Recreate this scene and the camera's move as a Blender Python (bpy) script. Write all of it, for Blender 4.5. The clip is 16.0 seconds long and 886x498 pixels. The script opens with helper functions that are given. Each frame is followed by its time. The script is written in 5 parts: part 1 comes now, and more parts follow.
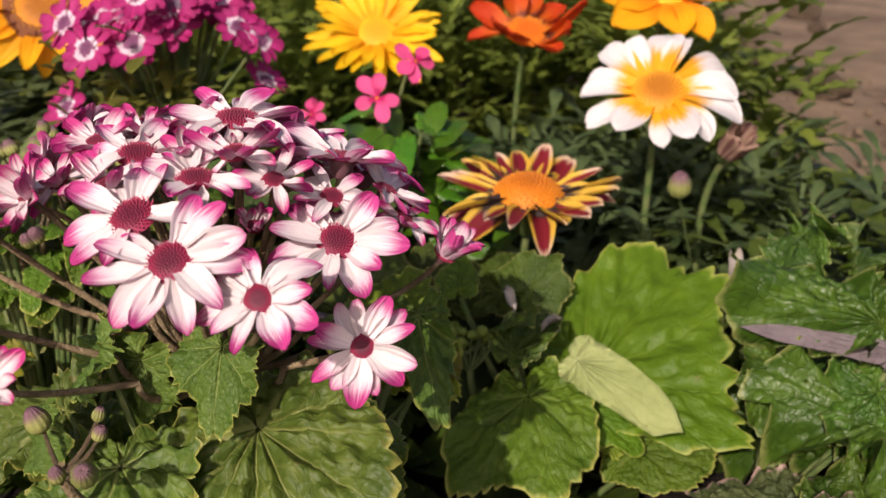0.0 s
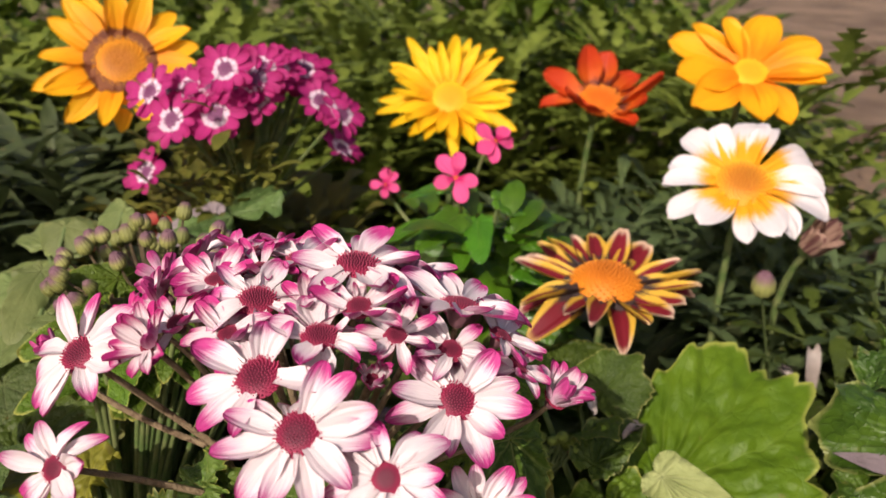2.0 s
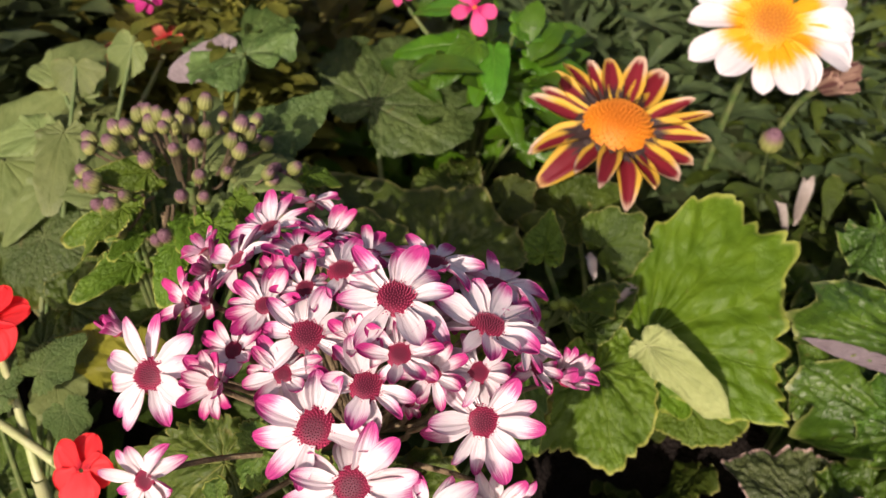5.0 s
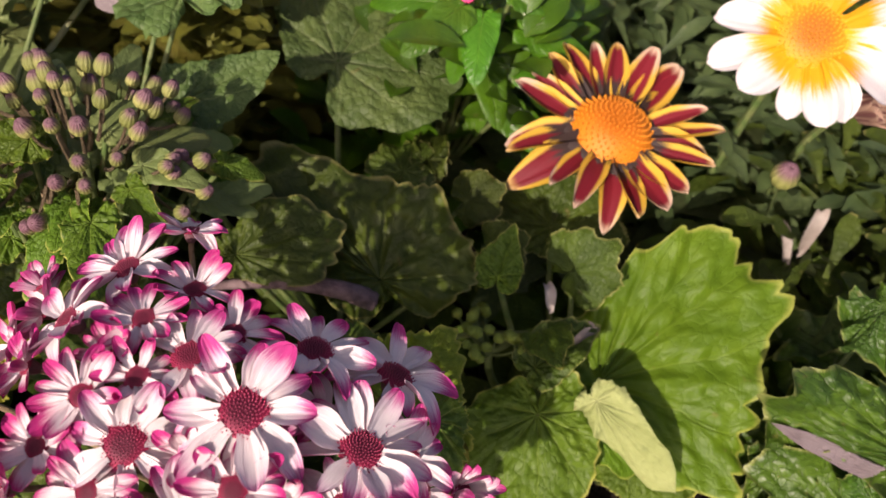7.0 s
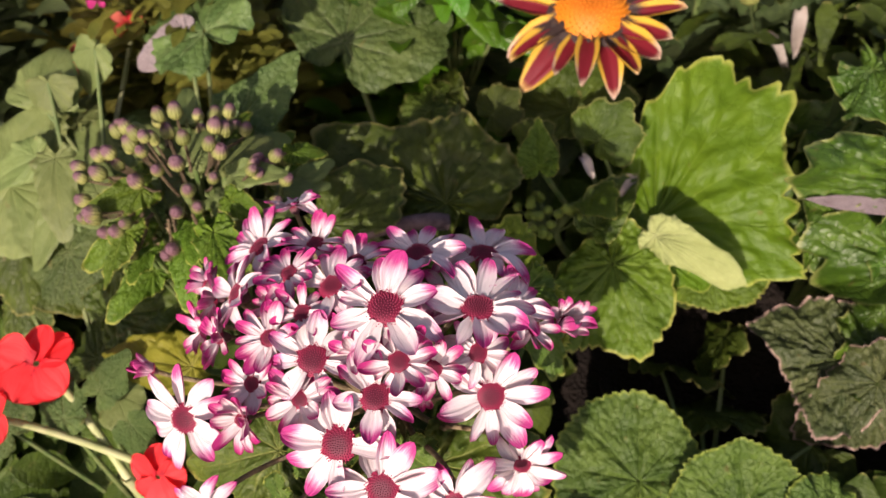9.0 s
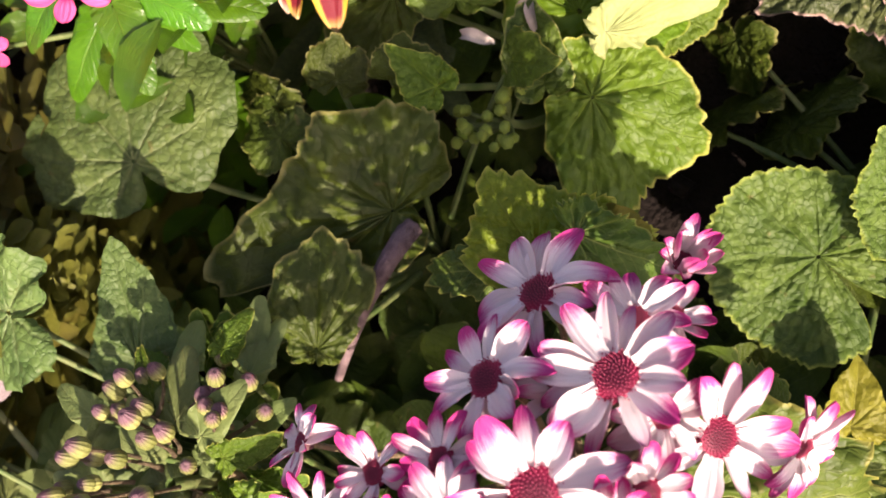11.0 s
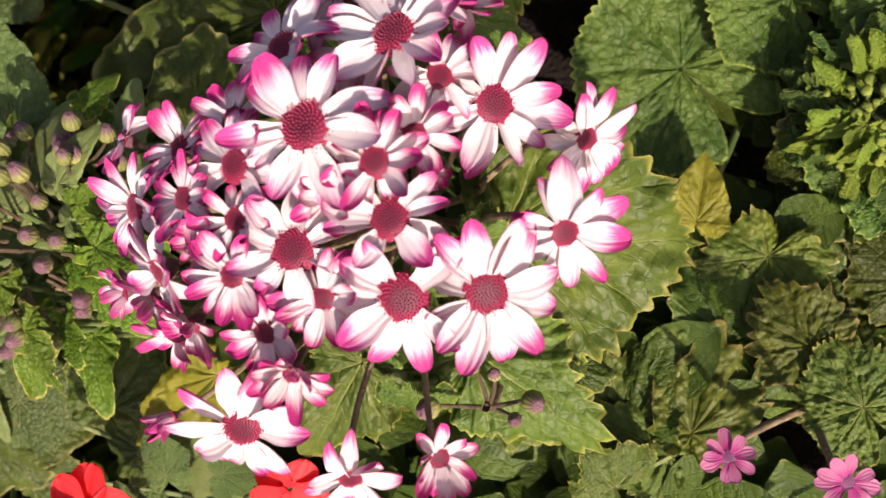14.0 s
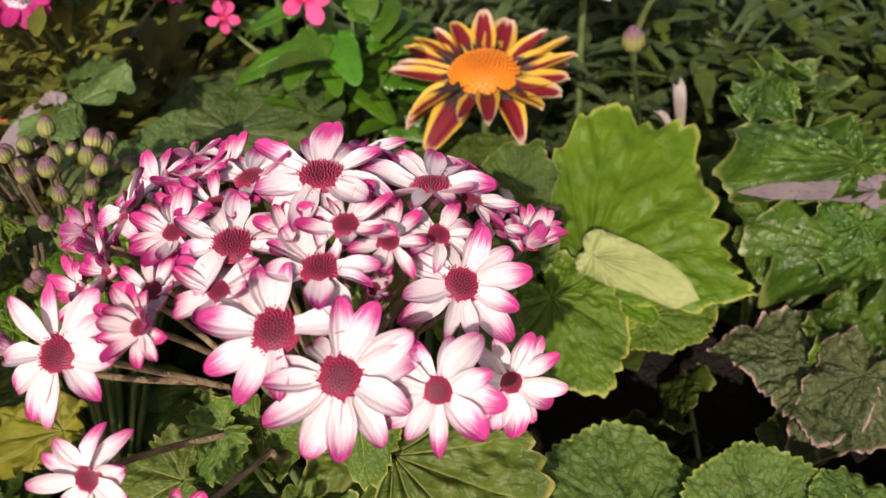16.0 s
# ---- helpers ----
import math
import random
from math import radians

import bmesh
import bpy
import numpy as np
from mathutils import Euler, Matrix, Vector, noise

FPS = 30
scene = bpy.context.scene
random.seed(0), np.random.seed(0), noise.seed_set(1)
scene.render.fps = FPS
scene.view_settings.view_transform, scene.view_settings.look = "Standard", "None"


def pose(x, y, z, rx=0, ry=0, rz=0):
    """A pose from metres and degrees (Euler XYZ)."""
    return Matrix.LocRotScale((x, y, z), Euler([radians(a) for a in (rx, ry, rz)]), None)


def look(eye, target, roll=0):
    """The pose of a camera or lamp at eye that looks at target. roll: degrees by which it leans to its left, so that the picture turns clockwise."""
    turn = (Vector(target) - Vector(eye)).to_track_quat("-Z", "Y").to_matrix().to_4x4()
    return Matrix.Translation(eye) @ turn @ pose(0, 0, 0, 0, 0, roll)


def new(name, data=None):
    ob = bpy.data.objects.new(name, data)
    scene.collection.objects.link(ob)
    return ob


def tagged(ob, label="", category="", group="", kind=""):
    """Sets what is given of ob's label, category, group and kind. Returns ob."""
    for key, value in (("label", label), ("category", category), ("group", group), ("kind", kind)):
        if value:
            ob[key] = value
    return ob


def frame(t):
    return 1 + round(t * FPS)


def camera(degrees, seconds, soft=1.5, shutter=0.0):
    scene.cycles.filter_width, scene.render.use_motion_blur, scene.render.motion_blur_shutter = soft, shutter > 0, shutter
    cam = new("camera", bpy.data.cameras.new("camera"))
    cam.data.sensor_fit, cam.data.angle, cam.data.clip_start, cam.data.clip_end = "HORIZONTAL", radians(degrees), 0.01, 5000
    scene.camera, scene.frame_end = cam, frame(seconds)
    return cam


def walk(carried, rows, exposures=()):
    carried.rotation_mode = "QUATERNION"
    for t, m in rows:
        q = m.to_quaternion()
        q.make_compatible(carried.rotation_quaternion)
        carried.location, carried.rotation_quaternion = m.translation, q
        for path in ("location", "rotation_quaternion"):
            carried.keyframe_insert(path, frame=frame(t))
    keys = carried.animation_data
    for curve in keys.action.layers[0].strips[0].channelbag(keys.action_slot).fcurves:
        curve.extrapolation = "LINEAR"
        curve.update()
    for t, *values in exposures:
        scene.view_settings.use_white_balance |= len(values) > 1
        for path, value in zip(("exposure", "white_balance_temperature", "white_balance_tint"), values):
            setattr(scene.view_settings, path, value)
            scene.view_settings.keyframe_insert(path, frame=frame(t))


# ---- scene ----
cam = camera(53.8, 16.0)
PATH = [
    (0, (0.013, 0.0185, 0.2691), (-0.0235, 0.9455, -0.1049), 0.6),
    (0.5, (0.0097, 0.0211, 0.2722), (-0.0463, 0.9536, -0.0848), 1.7),
    (1, (0.0075, 0.0191, 0.2718), (-0.0585, 0.9526, -0.0807), 2.2),
    (1.5, (-0.0018, 0.0233, 0.2811), (-0.0708, 0.9578, -0.0684), 2.2),
    (2, (-0.0124, 0.0353, 0.2999), (-0.0834, 0.9653, -0.0601), 2.6),
    (2.5, (-0.0267, 0.046, 0.3119), (-0.0977, 0.962, -0.0826), 4.1),
    (3, (-0.015, 0.0524, 0.3294), (-0.073, 0.9449, -0.1176), 5.7),
    (3.5, (-0.0238, 0.0615, 0.3522), (-0.0688, 0.9085, -0.1773), 6.9),
    (3.7, (-0.0247, 0.0722, 0.3489), (-0.0667, 0.9047, -0.2041), 6.9),
    (5.8, (-0.0385, 0.0893, 0.4221), (-0.0525, 0.7388, -0.3379), 5.5),
    (6, (-0.0336, 0.1032, 0.4082), (-0.0541, 0.7512, -0.3533), 5.6),
    (6.5, (-0.0218, 0.1357, 0.387), (-0.0293, 0.7487, -0.403), 13.5),
    (7, (-0.0153, 0.1616, 0.3955), (-0.0238, 0.7601, -0.4055), 14.6),
    (7.5, (-0.0157, 0.1608, 0.3994), (-0.0252, 0.7293, -0.4231), 14.9),
    (8, (-0.0237, 0.1419, 0.401), (-0.0492, 0.6894, -0.4355), 15.1),
    (8.5, (-0.0259, 0.1233, 0.4228), (-0.0939, 0.6698, -0.4117), 2.9),
    (9, (-0.0127, 0.1133, 0.4372), (-0.0852, 0.6578, -0.3988), -11.3),
    (9.2, (0.0052, 0.1019, 0.4436), (-0.0828, 0.6584, -0.3824), -21.5),
    (11.3, (-0.0031, 0.2207, 0.3767), (-0.1316, 0.5932, -0.5428), -73.1),
    (11.5, (-0.0131, 0.2153, 0.3729), (-0.1321, 0.5913, -0.5456), -72.0),
    (12, (-0.0286, 0.2111, 0.3681), (-0.1561, 0.5636, -0.5589), -74.3),
    (12.5, (-0.022, 0.2052, 0.367), (-0.1495, 0.5692, -0.556), -74.0),
    (13, (-0.0233, 0.1884, 0.3655), (-0.1573, 0.5539, -0.5555), -74.3),
    (13.5, (-0.0334, 0.1628, 0.3617), (-0.1524, 0.5193, -0.5648), -71.1),
    (14, (-0.0292, 0.1354, 0.3689), (-0.1542, 0.5079, -0.5506), -69.0),
    (14.5, (-0.0369, 0.1151, 0.3636), (-0.0784, 0.5536, -0.5339), -51.3),
    (15, (-0.0451, 0.0953, 0.3554), (-0.0056, 0.6598, -0.4691), -32.7),
    (15.2, (-0.048, 0.0836, 0.351), (0.028, 0.7111, -0.424), -25.0),
    (15.5, (-0.0474, 0.0753, 0.3418), (0.0406, 0.7538, -0.3877), -18.3),
    (16, (-0.0493, 0.0588, 0.3259), (0.0692, 0.8443, -0.2821), -5.9),
]
EXPOSURE = [(0, 0.21, 6600, 26), (3.7, 0.29, 6600, 27), (5.8, 0.44, 6800, 29), (7.2, 0.54, 6800, 30), (8.5, 0.54, 6800, 30), (9.2, 0.60, 6800, 29), (11.3, 1.47, 7100, 32), (12, 1.23, 7000, 31), (13, 0.85, 6900, 32), (13.5, 0.62, 6900, 32), (14, 0.77, 6800, 30), (14.5, 0.33, 6700, 29), (15, 0.23, 6600, 29), (16, 0.29, 6600, 27)]
cam.data.dof.use_dof = True
cam.data.dof.focus_distance, cam.data.dof.aperture_fstop = 0.24, 20.0
walk(cam, [(t, look(e, g, r)) for t, e, g, r in PATH], EXPOSURE)

# ---- daylight ----
SUN_FROM = Vector((-0.28, -0.775, 0.565)).normalized()
world = bpy.data.worlds.new("sky")
scene.world = world
world.use_nodes = True
sky = world.node_tree.nodes.new("ShaderNodeTexSky")
sky.sky_type, sky.sun_disc = "NISHITA", False
sky.air_density, sky.dust_density, sky.ozone_density = 0.7, 3.5, 0.4
sky.sun_elevation = math.asin(SUN_FROM.z)
sky.sun_rotation = math.atan2(SUN_FROM.x, SUN_FROM.y)
back_node = world.node_tree.nodes["Background"]
back_node.inputs["Strength"].default_value = 0.12
world.node_tree.links.new(sky.outputs[0], back_node.inputs["Color"])
sun = new("sun", bpy.data.lights.new("sun", "SUN"))
sun.data.energy, sun.data.angle, sun.data.color = 4.6, radians(0.6), (1.0, 0.93, 0.82)
sun.matrix_world = look((0, 0, 3), tuple(Vector((0, 0, 3)) - SUN_FROM))


# ---- materials ----
class Nodes:
    """A material with a short way to add nodes and link them."""

    def __init__(self, name):
        self.mat = bpy.data.materials.new(name)
        self.mat.use_nodes = True
        self.tree = self.mat.node_tree
        self.bsdf = self.tree.nodes["Principled BSDF"]
        self.out = self.tree.nodes["Material Output"]

    def add(self, kind):
        return self.tree.nodes.new(kind)

    def link(self, a, b):
        if isinstance(a, (int, float)):
            b.default_value = a
        elif isinstance(a, tuple):
            b.default_value = a
        else:
            self.tree.links.new(a, b)

    def math(self, op, a, b=0.0, c=0.0):
        node = self.add("ShaderNodeMath")
        node.operation = op
        for value, socket in zip((a, b, c), node.inputs):
            self.link(value, socket)
        return node.outputs[0]

    def step(self, x, lo, hi):
        node = self.add("ShaderNodeMapRange")
        node.interpolation_type = "SMOOTHSTEP"
        self.link(x, node.inputs["Value"])
        node.inputs["From Min"].default_value, node.inputs["From Max"].default_value = lo, hi
        return node.outputs["Result"]

    def mix(self, f, a, b):
        node = self.add("ShaderNodeMix")
        node.data_type = "RGBA"
        self.link(f, node.inputs[0])
        self.link(a if not isinstance(a, tuple) else (*a, 1), node.inputs[6])
        self.link(b if not isinstance(b, tuple) else (*b, 1), node.inputs[7])
        return node.outputs[2]

    def noise(self, scale, detail=3.0, vector=None, rough=0.55):
        node = self.add("ShaderNodeTexNoise")
        node.inputs["Scale"].default_value, node.inputs["Detail"].default_value = scale, detail
        node.inputs["Roughness"].default_value = rough
        self.link(vector or self.add("ShaderNodeTexCoord").outputs["Object"], node.inputs["Vector"])
        return node.outputs["Fac"]

    def uv(self):
        node = self.add("ShaderNodeSeparateXYZ")
        self.link(self.add("ShaderNodeTexCoord").outputs["UV"], node.inputs[0])
        return node.outputs[0], node.outputs[1]

    def random(self):
        return self.add("ShaderNodeObjectInfo").outputs["Random"]

    def bump(self, height, strength, distance):
        node = self.add("ShaderNodeBump")
        node.inputs["Strength"].default_value, node.inputs["Distance"].default_value = strength, distance
        self.link(height, node.inputs["Height"])
        self.link(node.outputs[0], self.bsdf.inputs["Normal"])

    def done(self, color, rough=0.5, through_light=0.0, through_color=None, gloss=0.5):
        self.link(color if not isinstance(color, tuple) else (*color, 1), self.bsdf.inputs["Base Color"])
        self.link(rough, self.bsdf.inputs["Roughness"])
        self.bsdf.inputs["Specular IOR Level"].default_value = gloss
        if through_light:
            lit = self.add("ShaderNodeBsdfTranslucent")
            self.link(through_color or color, lit.inputs["Color"])
            mixed = self.add("ShaderNodeMixShader")
            mixed.inputs[0].default_value = through_light
            self.link(self.bsdf.outputs[0], mixed.inputs[1])
            self.link(lit.outputs[0], mixed.inputs[2])
            self.link(mixed.outputs[0], self.out.inputs["Surface"])
        return self.mat


def leaf_material(name, deep, bright, vein, gloss=0.25, rough=0.5, veins=9.0, puffy=0.6, rim=None, cell=230.0, see=0.25, depth=0.0016, show=0.26):
    """A toothed leaf: veins fan out from the stalk, side veins branch off them, the tissue puffs up between and the rim is paler."""
    n = Nodes(name)
    u, v = n.uv()
    shape = n.add("ShaderNodeUVMap")
    shape.uv_map = "Shape"
    flat = n.add("ShaderNodeVectorMath")
    flat.operation = "LENGTH"
    n.link(shape.outputs[0], flat.inputs[0])
    r = flat.outputs["Value"]
    drift = n.math("MULTIPLY", n.math("MULTIPLY", n.math("SUBTRACT", n.noise(38.0, 2.0), 0.5), 0.10), v)
    turn = n.math("MULTIPLY", n.math("SUBTRACT", n.math("FRACT", n.math("ADD", n.math("MULTIPLY", n.math("ADD", u, drift), veins), 0.5 * (veins % 2) + 0.5)), 0.5), 2 * math.pi / veins)
    across = n.math("ABSOLUTE", n.math("MULTIPLY", r, n.math("SINE", turn)))
    along = n.math("MULTIPLY", r, n.math("COSINE", turn))
    wander = n.math("MULTIPLY", n.math("SUBTRACT", n.noise(110.0, 3.0), 0.5), 0.16)
    main = n.math("SUBTRACT", 1.0, n.step(across, 0.003, 0.016))
    ribs = n.math("FRACT", n.math("MULTIPLY", n.math("ADD", n.math("SUBTRACT", along, across), wander), 7.5))
    rib = n.math("SUBTRACT", 1.0, n.step(n.math("ABSOLUTE", n.math("SUBTRACT", ribs, 0.5)), 0.0, 0.16))
    lines = n.math("MAXIMUM", main, n.math("MULTIPLY", rib, 0.4))
    quilt = n.add("ShaderNodeCombineXYZ")
    warp = n.math("MULTIPLY", n.math("SUBTRACT", n.noise(160.0, 2.0), 0.5), 0.09)
    spread = n.add("ShaderNodeSeparateXYZ")
    n.link(shape.outputs[0], spread.inputs[0])
    n.link(n.math("ADD", spread.outputs[0], warp), quilt.inputs[0])
    n.link(n.math("SUBTRACT", spread.outputs[1], warp), quilt.inputs[1])
    n.link(n.math("MULTIPLY", n.random(), 20.0), quilt.inputs[2])
    cells, net = n.add("ShaderNodeTexVoronoi"), n.add("ShaderNodeTexVoronoi")
    cells.feature, net.feature = "SMOOTH_F1", "DISTANCE_TO_EDGE"
    cells.inputs["Smoothness"].default_value = 0.45
    for node in (cells, net):
        n.link(quilt.outputs[0], node.inputs["Vector"])
        node.inputs["Scale"].default_value = cell * 0.06
    seam = n.math("SUBTRACT", 1.0, n.step(net.outputs["Distance"], 0.0, 0.11))
    blotch = n.noise(42.0, 4.0)
    grain = n.noise(480.0, 3.0)
    color = n.mix(n.step(blotch, 0.28, 0.72), deep, bright)
    color = n.mix(n.math("MULTIPLY", n.step(cells.outputs["Distance"], 0.25, 0.75), 0.22), color, deep)
    color = n.mix(n.math("MULTIPLY", seam, 0.05 + 0.10 * min(1.0, puffy)), color, deep)
    color = n.mix(n.math("MULTIPLY", grain, 0.35), color, deep)
    color = n.mix(n.math("MULTIPLY", n.math("MULTIPLY", lines, n.math("SUBTRACT", 1.15, v)), show), color, vein)
    if rim:
        color = n.mix(n.math("MULTIPLY", n.step(v, 0.95, 1.0), 0.8), color, rim)
    speck = n.step(n.noise(150.0, 2.0), 0.68, 0.75)
    color = n.mix(n.math("MULTIPLY", speck, 0.35), color, (0.17, 0.13, 0.05))
    shift = n.add("ShaderNodeHueSaturation")
    n.link(color, shift.inputs["Color"])
    n.link(n.math("ADD", n.math("MULTIPLY", n.random(), 0.026), 0.472), shift.inputs["Hue"])
    shift.inputs["Saturation"].default_value = 1.02
    n.link(n.math("ADD", n.math("MULTIPLY", n.random(), 0.4), 0.8), shift.inputs["Value"])
    height = n.math("ADD", n.math("ADD", n.math("MULTIPLY", n.math("POWER", cells.outputs["Distance"], 1.6), -0.8 * puffy), n.math("MULTIPLY", seam, -0.22 * puffy)), n.math("MULTIPLY", lines, -0.32))
    n.bump(n.math("ADD", height, n.math("MULTIPLY", grain, 0.25)), 0.65, depth)
    return n.done(shift.outputs[0], rough, see, None, gloss)


LEAF = {
    "lime": leaf_material("lime_leaf", (0.052, 0.122, 0.006), (0.095, 0.188, 0.010), (0.19, 0.30, 0.05), rim=(0.29, 0.34, 0.07), puffy=0.45, see=0.32),
    "mid": leaf_material("green_leaf", (0.042, 0.100, 0.007), (0.092, 0.185, 0.014), (0.19, 0.29, 0.05), rim=(0.33, 0.36, 0.08)),
    "frill": leaf_material("frilled_leaf", (0.020, 0.068, 0.007), (0.070, 0.170, 0.014), (0.12, 0.20, 0.04), rim=(0.22, 0.27, 0.08), puffy=0.9, cell=200.0, depth=0.0018, gloss=0.4, rough=0.42),
    "dusk": leaf_material("dusky_leaf", (0.026, 0.045, 0.014), (0.075, 0.10, 0.030), (0.10, 0.13, 0.04), rim=(0.40, 0.28, 0.22), puffy=1.2, cell=300.0, depth=0.0012, see=0.12),
    "fresh": leaf_material("fresh_leaf", (0.040, 0.088, 0.012), (0.098, 0.165, 0.024), (0.28, 0.34, 0.10), rim=(0.26, 0.28, 0.06), puffy=0.7, cell=230.0, depth=0.0012, show=0.5),
    "dark": leaf_material("dark_leaf", (0.024, 0.048, 0.006), (0.066, 0.112, 0.012), (0.11, 0.16, 0.035), rim=(0.22, 0.23, 0.07), see=0.2),
    "crisp": leaf_material("crinkled_leaf", (0.028, 0.075, 0.011), (0.090, 0.170, 0.028), (0.06, 0.12, 0.02), rim=(0.20, 0.29, 0.05), puffy=1.5, cell=230.0, depth=0.0010, gloss=0.25, rough=0.55),
    "blue": leaf_material("bluish_leaf", (0.040, 0.085, 0.020), (0.092, 0.155, 0.040), (0.26, 0.33, 0.15), puffy=0.9, cell=300.0),
    "bright": leaf_material("yellow_green_leaf", (0.085, 0.145, 0.010), (0.20, 0.28, 0.028), (0.28, 0.34, 0.08), rim=(0.30, 0.33, 0.06), puffy=0.9, cell=260.0, see=0.34),
    "pale": leaf_material("pale_leaf", (0.20, 0.25, 0.085), (0.30, 0.35, 0.14), (0.38, 0.42, 0.2), gloss=0.15, rough=0.7),
    "yellow": leaf_material("yellowing_leaf", (0.11, 0.12, 0.012), (0.22, 0.22, 0.024), (0.28, 0.28, 0.07), puffy=0.4, depth=0.0008, see=0.36),
    "olive": leaf_material("olive_leaf", (0.042, 0.078, 0.010), (0.125, 0.165, 0.022), (0.22, 0.22, 0.055), rim=(0.30, 0.25, 0.07), puffy=0.7, depth=0.0009, see=0.3),
    "straw": leaf_material("straw_leaf", (0.065, 0.080, 0.012), (0.17, 0.175, 0.028), (0.26, 0.25, 0.06), veins=2.0, puffy=0.1),
    "purple": leaf_material("purple_backed_leaf", (0.15, 0.125, 0.12), (0.25, 0.22, 0.215), (0.30, 0.28, 0.26), gloss=0.15, rough=0.7),
    "soft": leaf_material("soft_leaf", (0.10, 0.155, 0.045), (0.20, 0.265, 0.090), (0.27, 0.33, 0.13), puffy=0.4, see=0.35, show=0.12, depth=0.0008),
    "bract": leaf_material("yellow_green_bract", (0.10, 0.19, 0.02), (0.23, 0.32, 0.04), (0.28, 0.36, 0.08), puffy=0.8, see=0.32),
    "glossy": leaf_material("glossy_leaf", (0.025, 0.11, 0.006), (0.06, 0.22, 0.012), (0.18, 0.33, 0.06), gloss=0.5, rough=0.3, veins=2.0, puffy=0.1),
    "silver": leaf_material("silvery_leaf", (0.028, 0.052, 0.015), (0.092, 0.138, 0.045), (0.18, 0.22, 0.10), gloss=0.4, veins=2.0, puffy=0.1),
    "fern": leaf_material("feathery_leaf", (0.065, 0.10, 0.014), (0.17, 0.22, 0.035), (0.26, 0.29, 0.09), veins=2.0, puffy=0.1, see=0.3),
}


def petal_material(name, paint, rough=0.55, see=0.38):
    """A petal: paint(n, u, v, soft) gives its colour across u and along v; fine streaks run along it."""
    n = Nodes(name)
    u, v = n.uv()
    streaks = n.add("ShaderNodeCombineXYZ")
    n.link(n.math("MULTIPLY", u, 26.0), streaks.inputs[0])
    n.link(n.math("MULTIPLY", v, 2.0), streaks.inputs[1])
    n.link(n.math("MULTIPLY", n.random(), 40.0), streaks.inputs[2])
    streak = n.noise(1.0, 3.0, streaks.outputs[0])
    wobble = n.math("MULTIPLY", n.math("SUBTRACT", n.random(), 0.5), 0.34)
    soft = n.math("ADD", n.math("ADD", v, wobble), n.math("MULTIPLY", n.math("SUBTRACT", streak, 0.5), 0.62))
    color = paint(n, u, v, soft)
    fibre = n.noise(2.4, 2.0, streaks.outputs[0])
    darker = n.add("ShaderNodeMix")
    darker.data_type, darker.blend_type = "RGBA", "MULTIPLY"
    n.link(n.math("MULTIPLY", n.step(fibre, 0.4, 0.8), 0.30), darker.inputs[0])
    n.link(color, darker.inputs[6])
    darker.inputs[7].default_value = (0.74, 0.66, 0.70, 1)
    color = darker.outputs[2]
    shade = n.add("ShaderNodeHueSaturation")
    n.link(color, shade.inputs["Color"])
    n.link(n.math("ADD", n.math("MULTIPLY", n.random(), 0.12), 0.9), shade.inputs["Value"])
    groove = n.math("SINE", n.math("MULTIPLY", u, 25.0))
    n.bump(n.math("ADD", n.math("MULTIPLY", groove, 0.35), streak), 0.45, 0.0007)
    return n.done(shade.outputs[0], rough, see, None, 0.3)


def paint_white_magenta(n, u, v, soft):
    side = n.math("MULTIPLY", n.math("ABSOLUTE", n.math("SUBTRACT", u, 0.5)), 0.16)
    tip = n.math("ADD", soft, side)
    faint = n.mix(n.step(tip, 0.40, 1.0), (0.85, 0.80, 0.755), (0.75, 0.47, 0.60))
    return n.mix(n.step(tip, 0.64, 0.98), faint, (0.56, 0.055, 0.25))


def paint_young(n, u, v, soft):
    side = n.math("MULTIPLY", n.math("ABSOLUTE", n.math("SUBTRACT", u, 0.5)), 0.5)
    tip = n.math("ADD", soft, side)
    return n.mix(n.step(tip, 0.46, 0.96), (0.84, 0.77, 0.74), (0.56, 0.04, 0.22))


def paint_magenta(n, u, v, soft):
    inner = n.math("ADD", n.math("MULTIPLY", v, 0.75), n.math("MULTIPLY", soft, 0.25))
    return n.mix(n.step(inner, 0.22, 0.30), (0.82, 0.70, 0.75), n.mix(n.step(soft, 0.5, 1.0), (0.47, 0.03, 0.18), (0.36, 0.015, 0.12)))


def paint_striped(n, u, v, soft):
    mid = n.math("ABSOLUTE", n.math("SUBTRACT", u, 0.5))
    stripe = n.math("MULTIPLY", n.math("SUBTRACT", 1.0, n.step(mid, 0.27, 0.37)), n.math("SUBTRACT", 1.0, n.step(v, 0.84, 1.0)))
    ground_color = n.mix(n.step(soft, 0.68, 1.0), (0.74, 0.47, 0.05), (0.70, 0.52, 0.36))
    color = n.mix(stripe, ground_color, (0.21, 0.014, 0.022))
    eye = n.math("SUBTRACT", 1.0, n.step(soft, 0.17, 0.27))
    return n.mix(eye, color, (0.055, 0.036, 0.030))


def paint_white_yellow(n, u, v, soft):
    return n.mix(n.step(soft, 0.22, 0.50), (0.86, 0.42, 0.010), (0.78, 0.76, 0.72))


def paint_yellow(n, u, v, soft):
    return n.mix(n.step(soft, 0.1, 0.6), (0.84, 0.42, 0.003), (0.88, 0.57, 0.006))


def paint_orange(n, u, v, soft):
    return n.mix(n.step(soft, 0.10, 0.24), (0.13, 0.035, 0.02), n.mix(n.step(soft, 0.2, 0.75), (0.62, 0.11, 0.006), (0.56, 0.050, 0.008)))


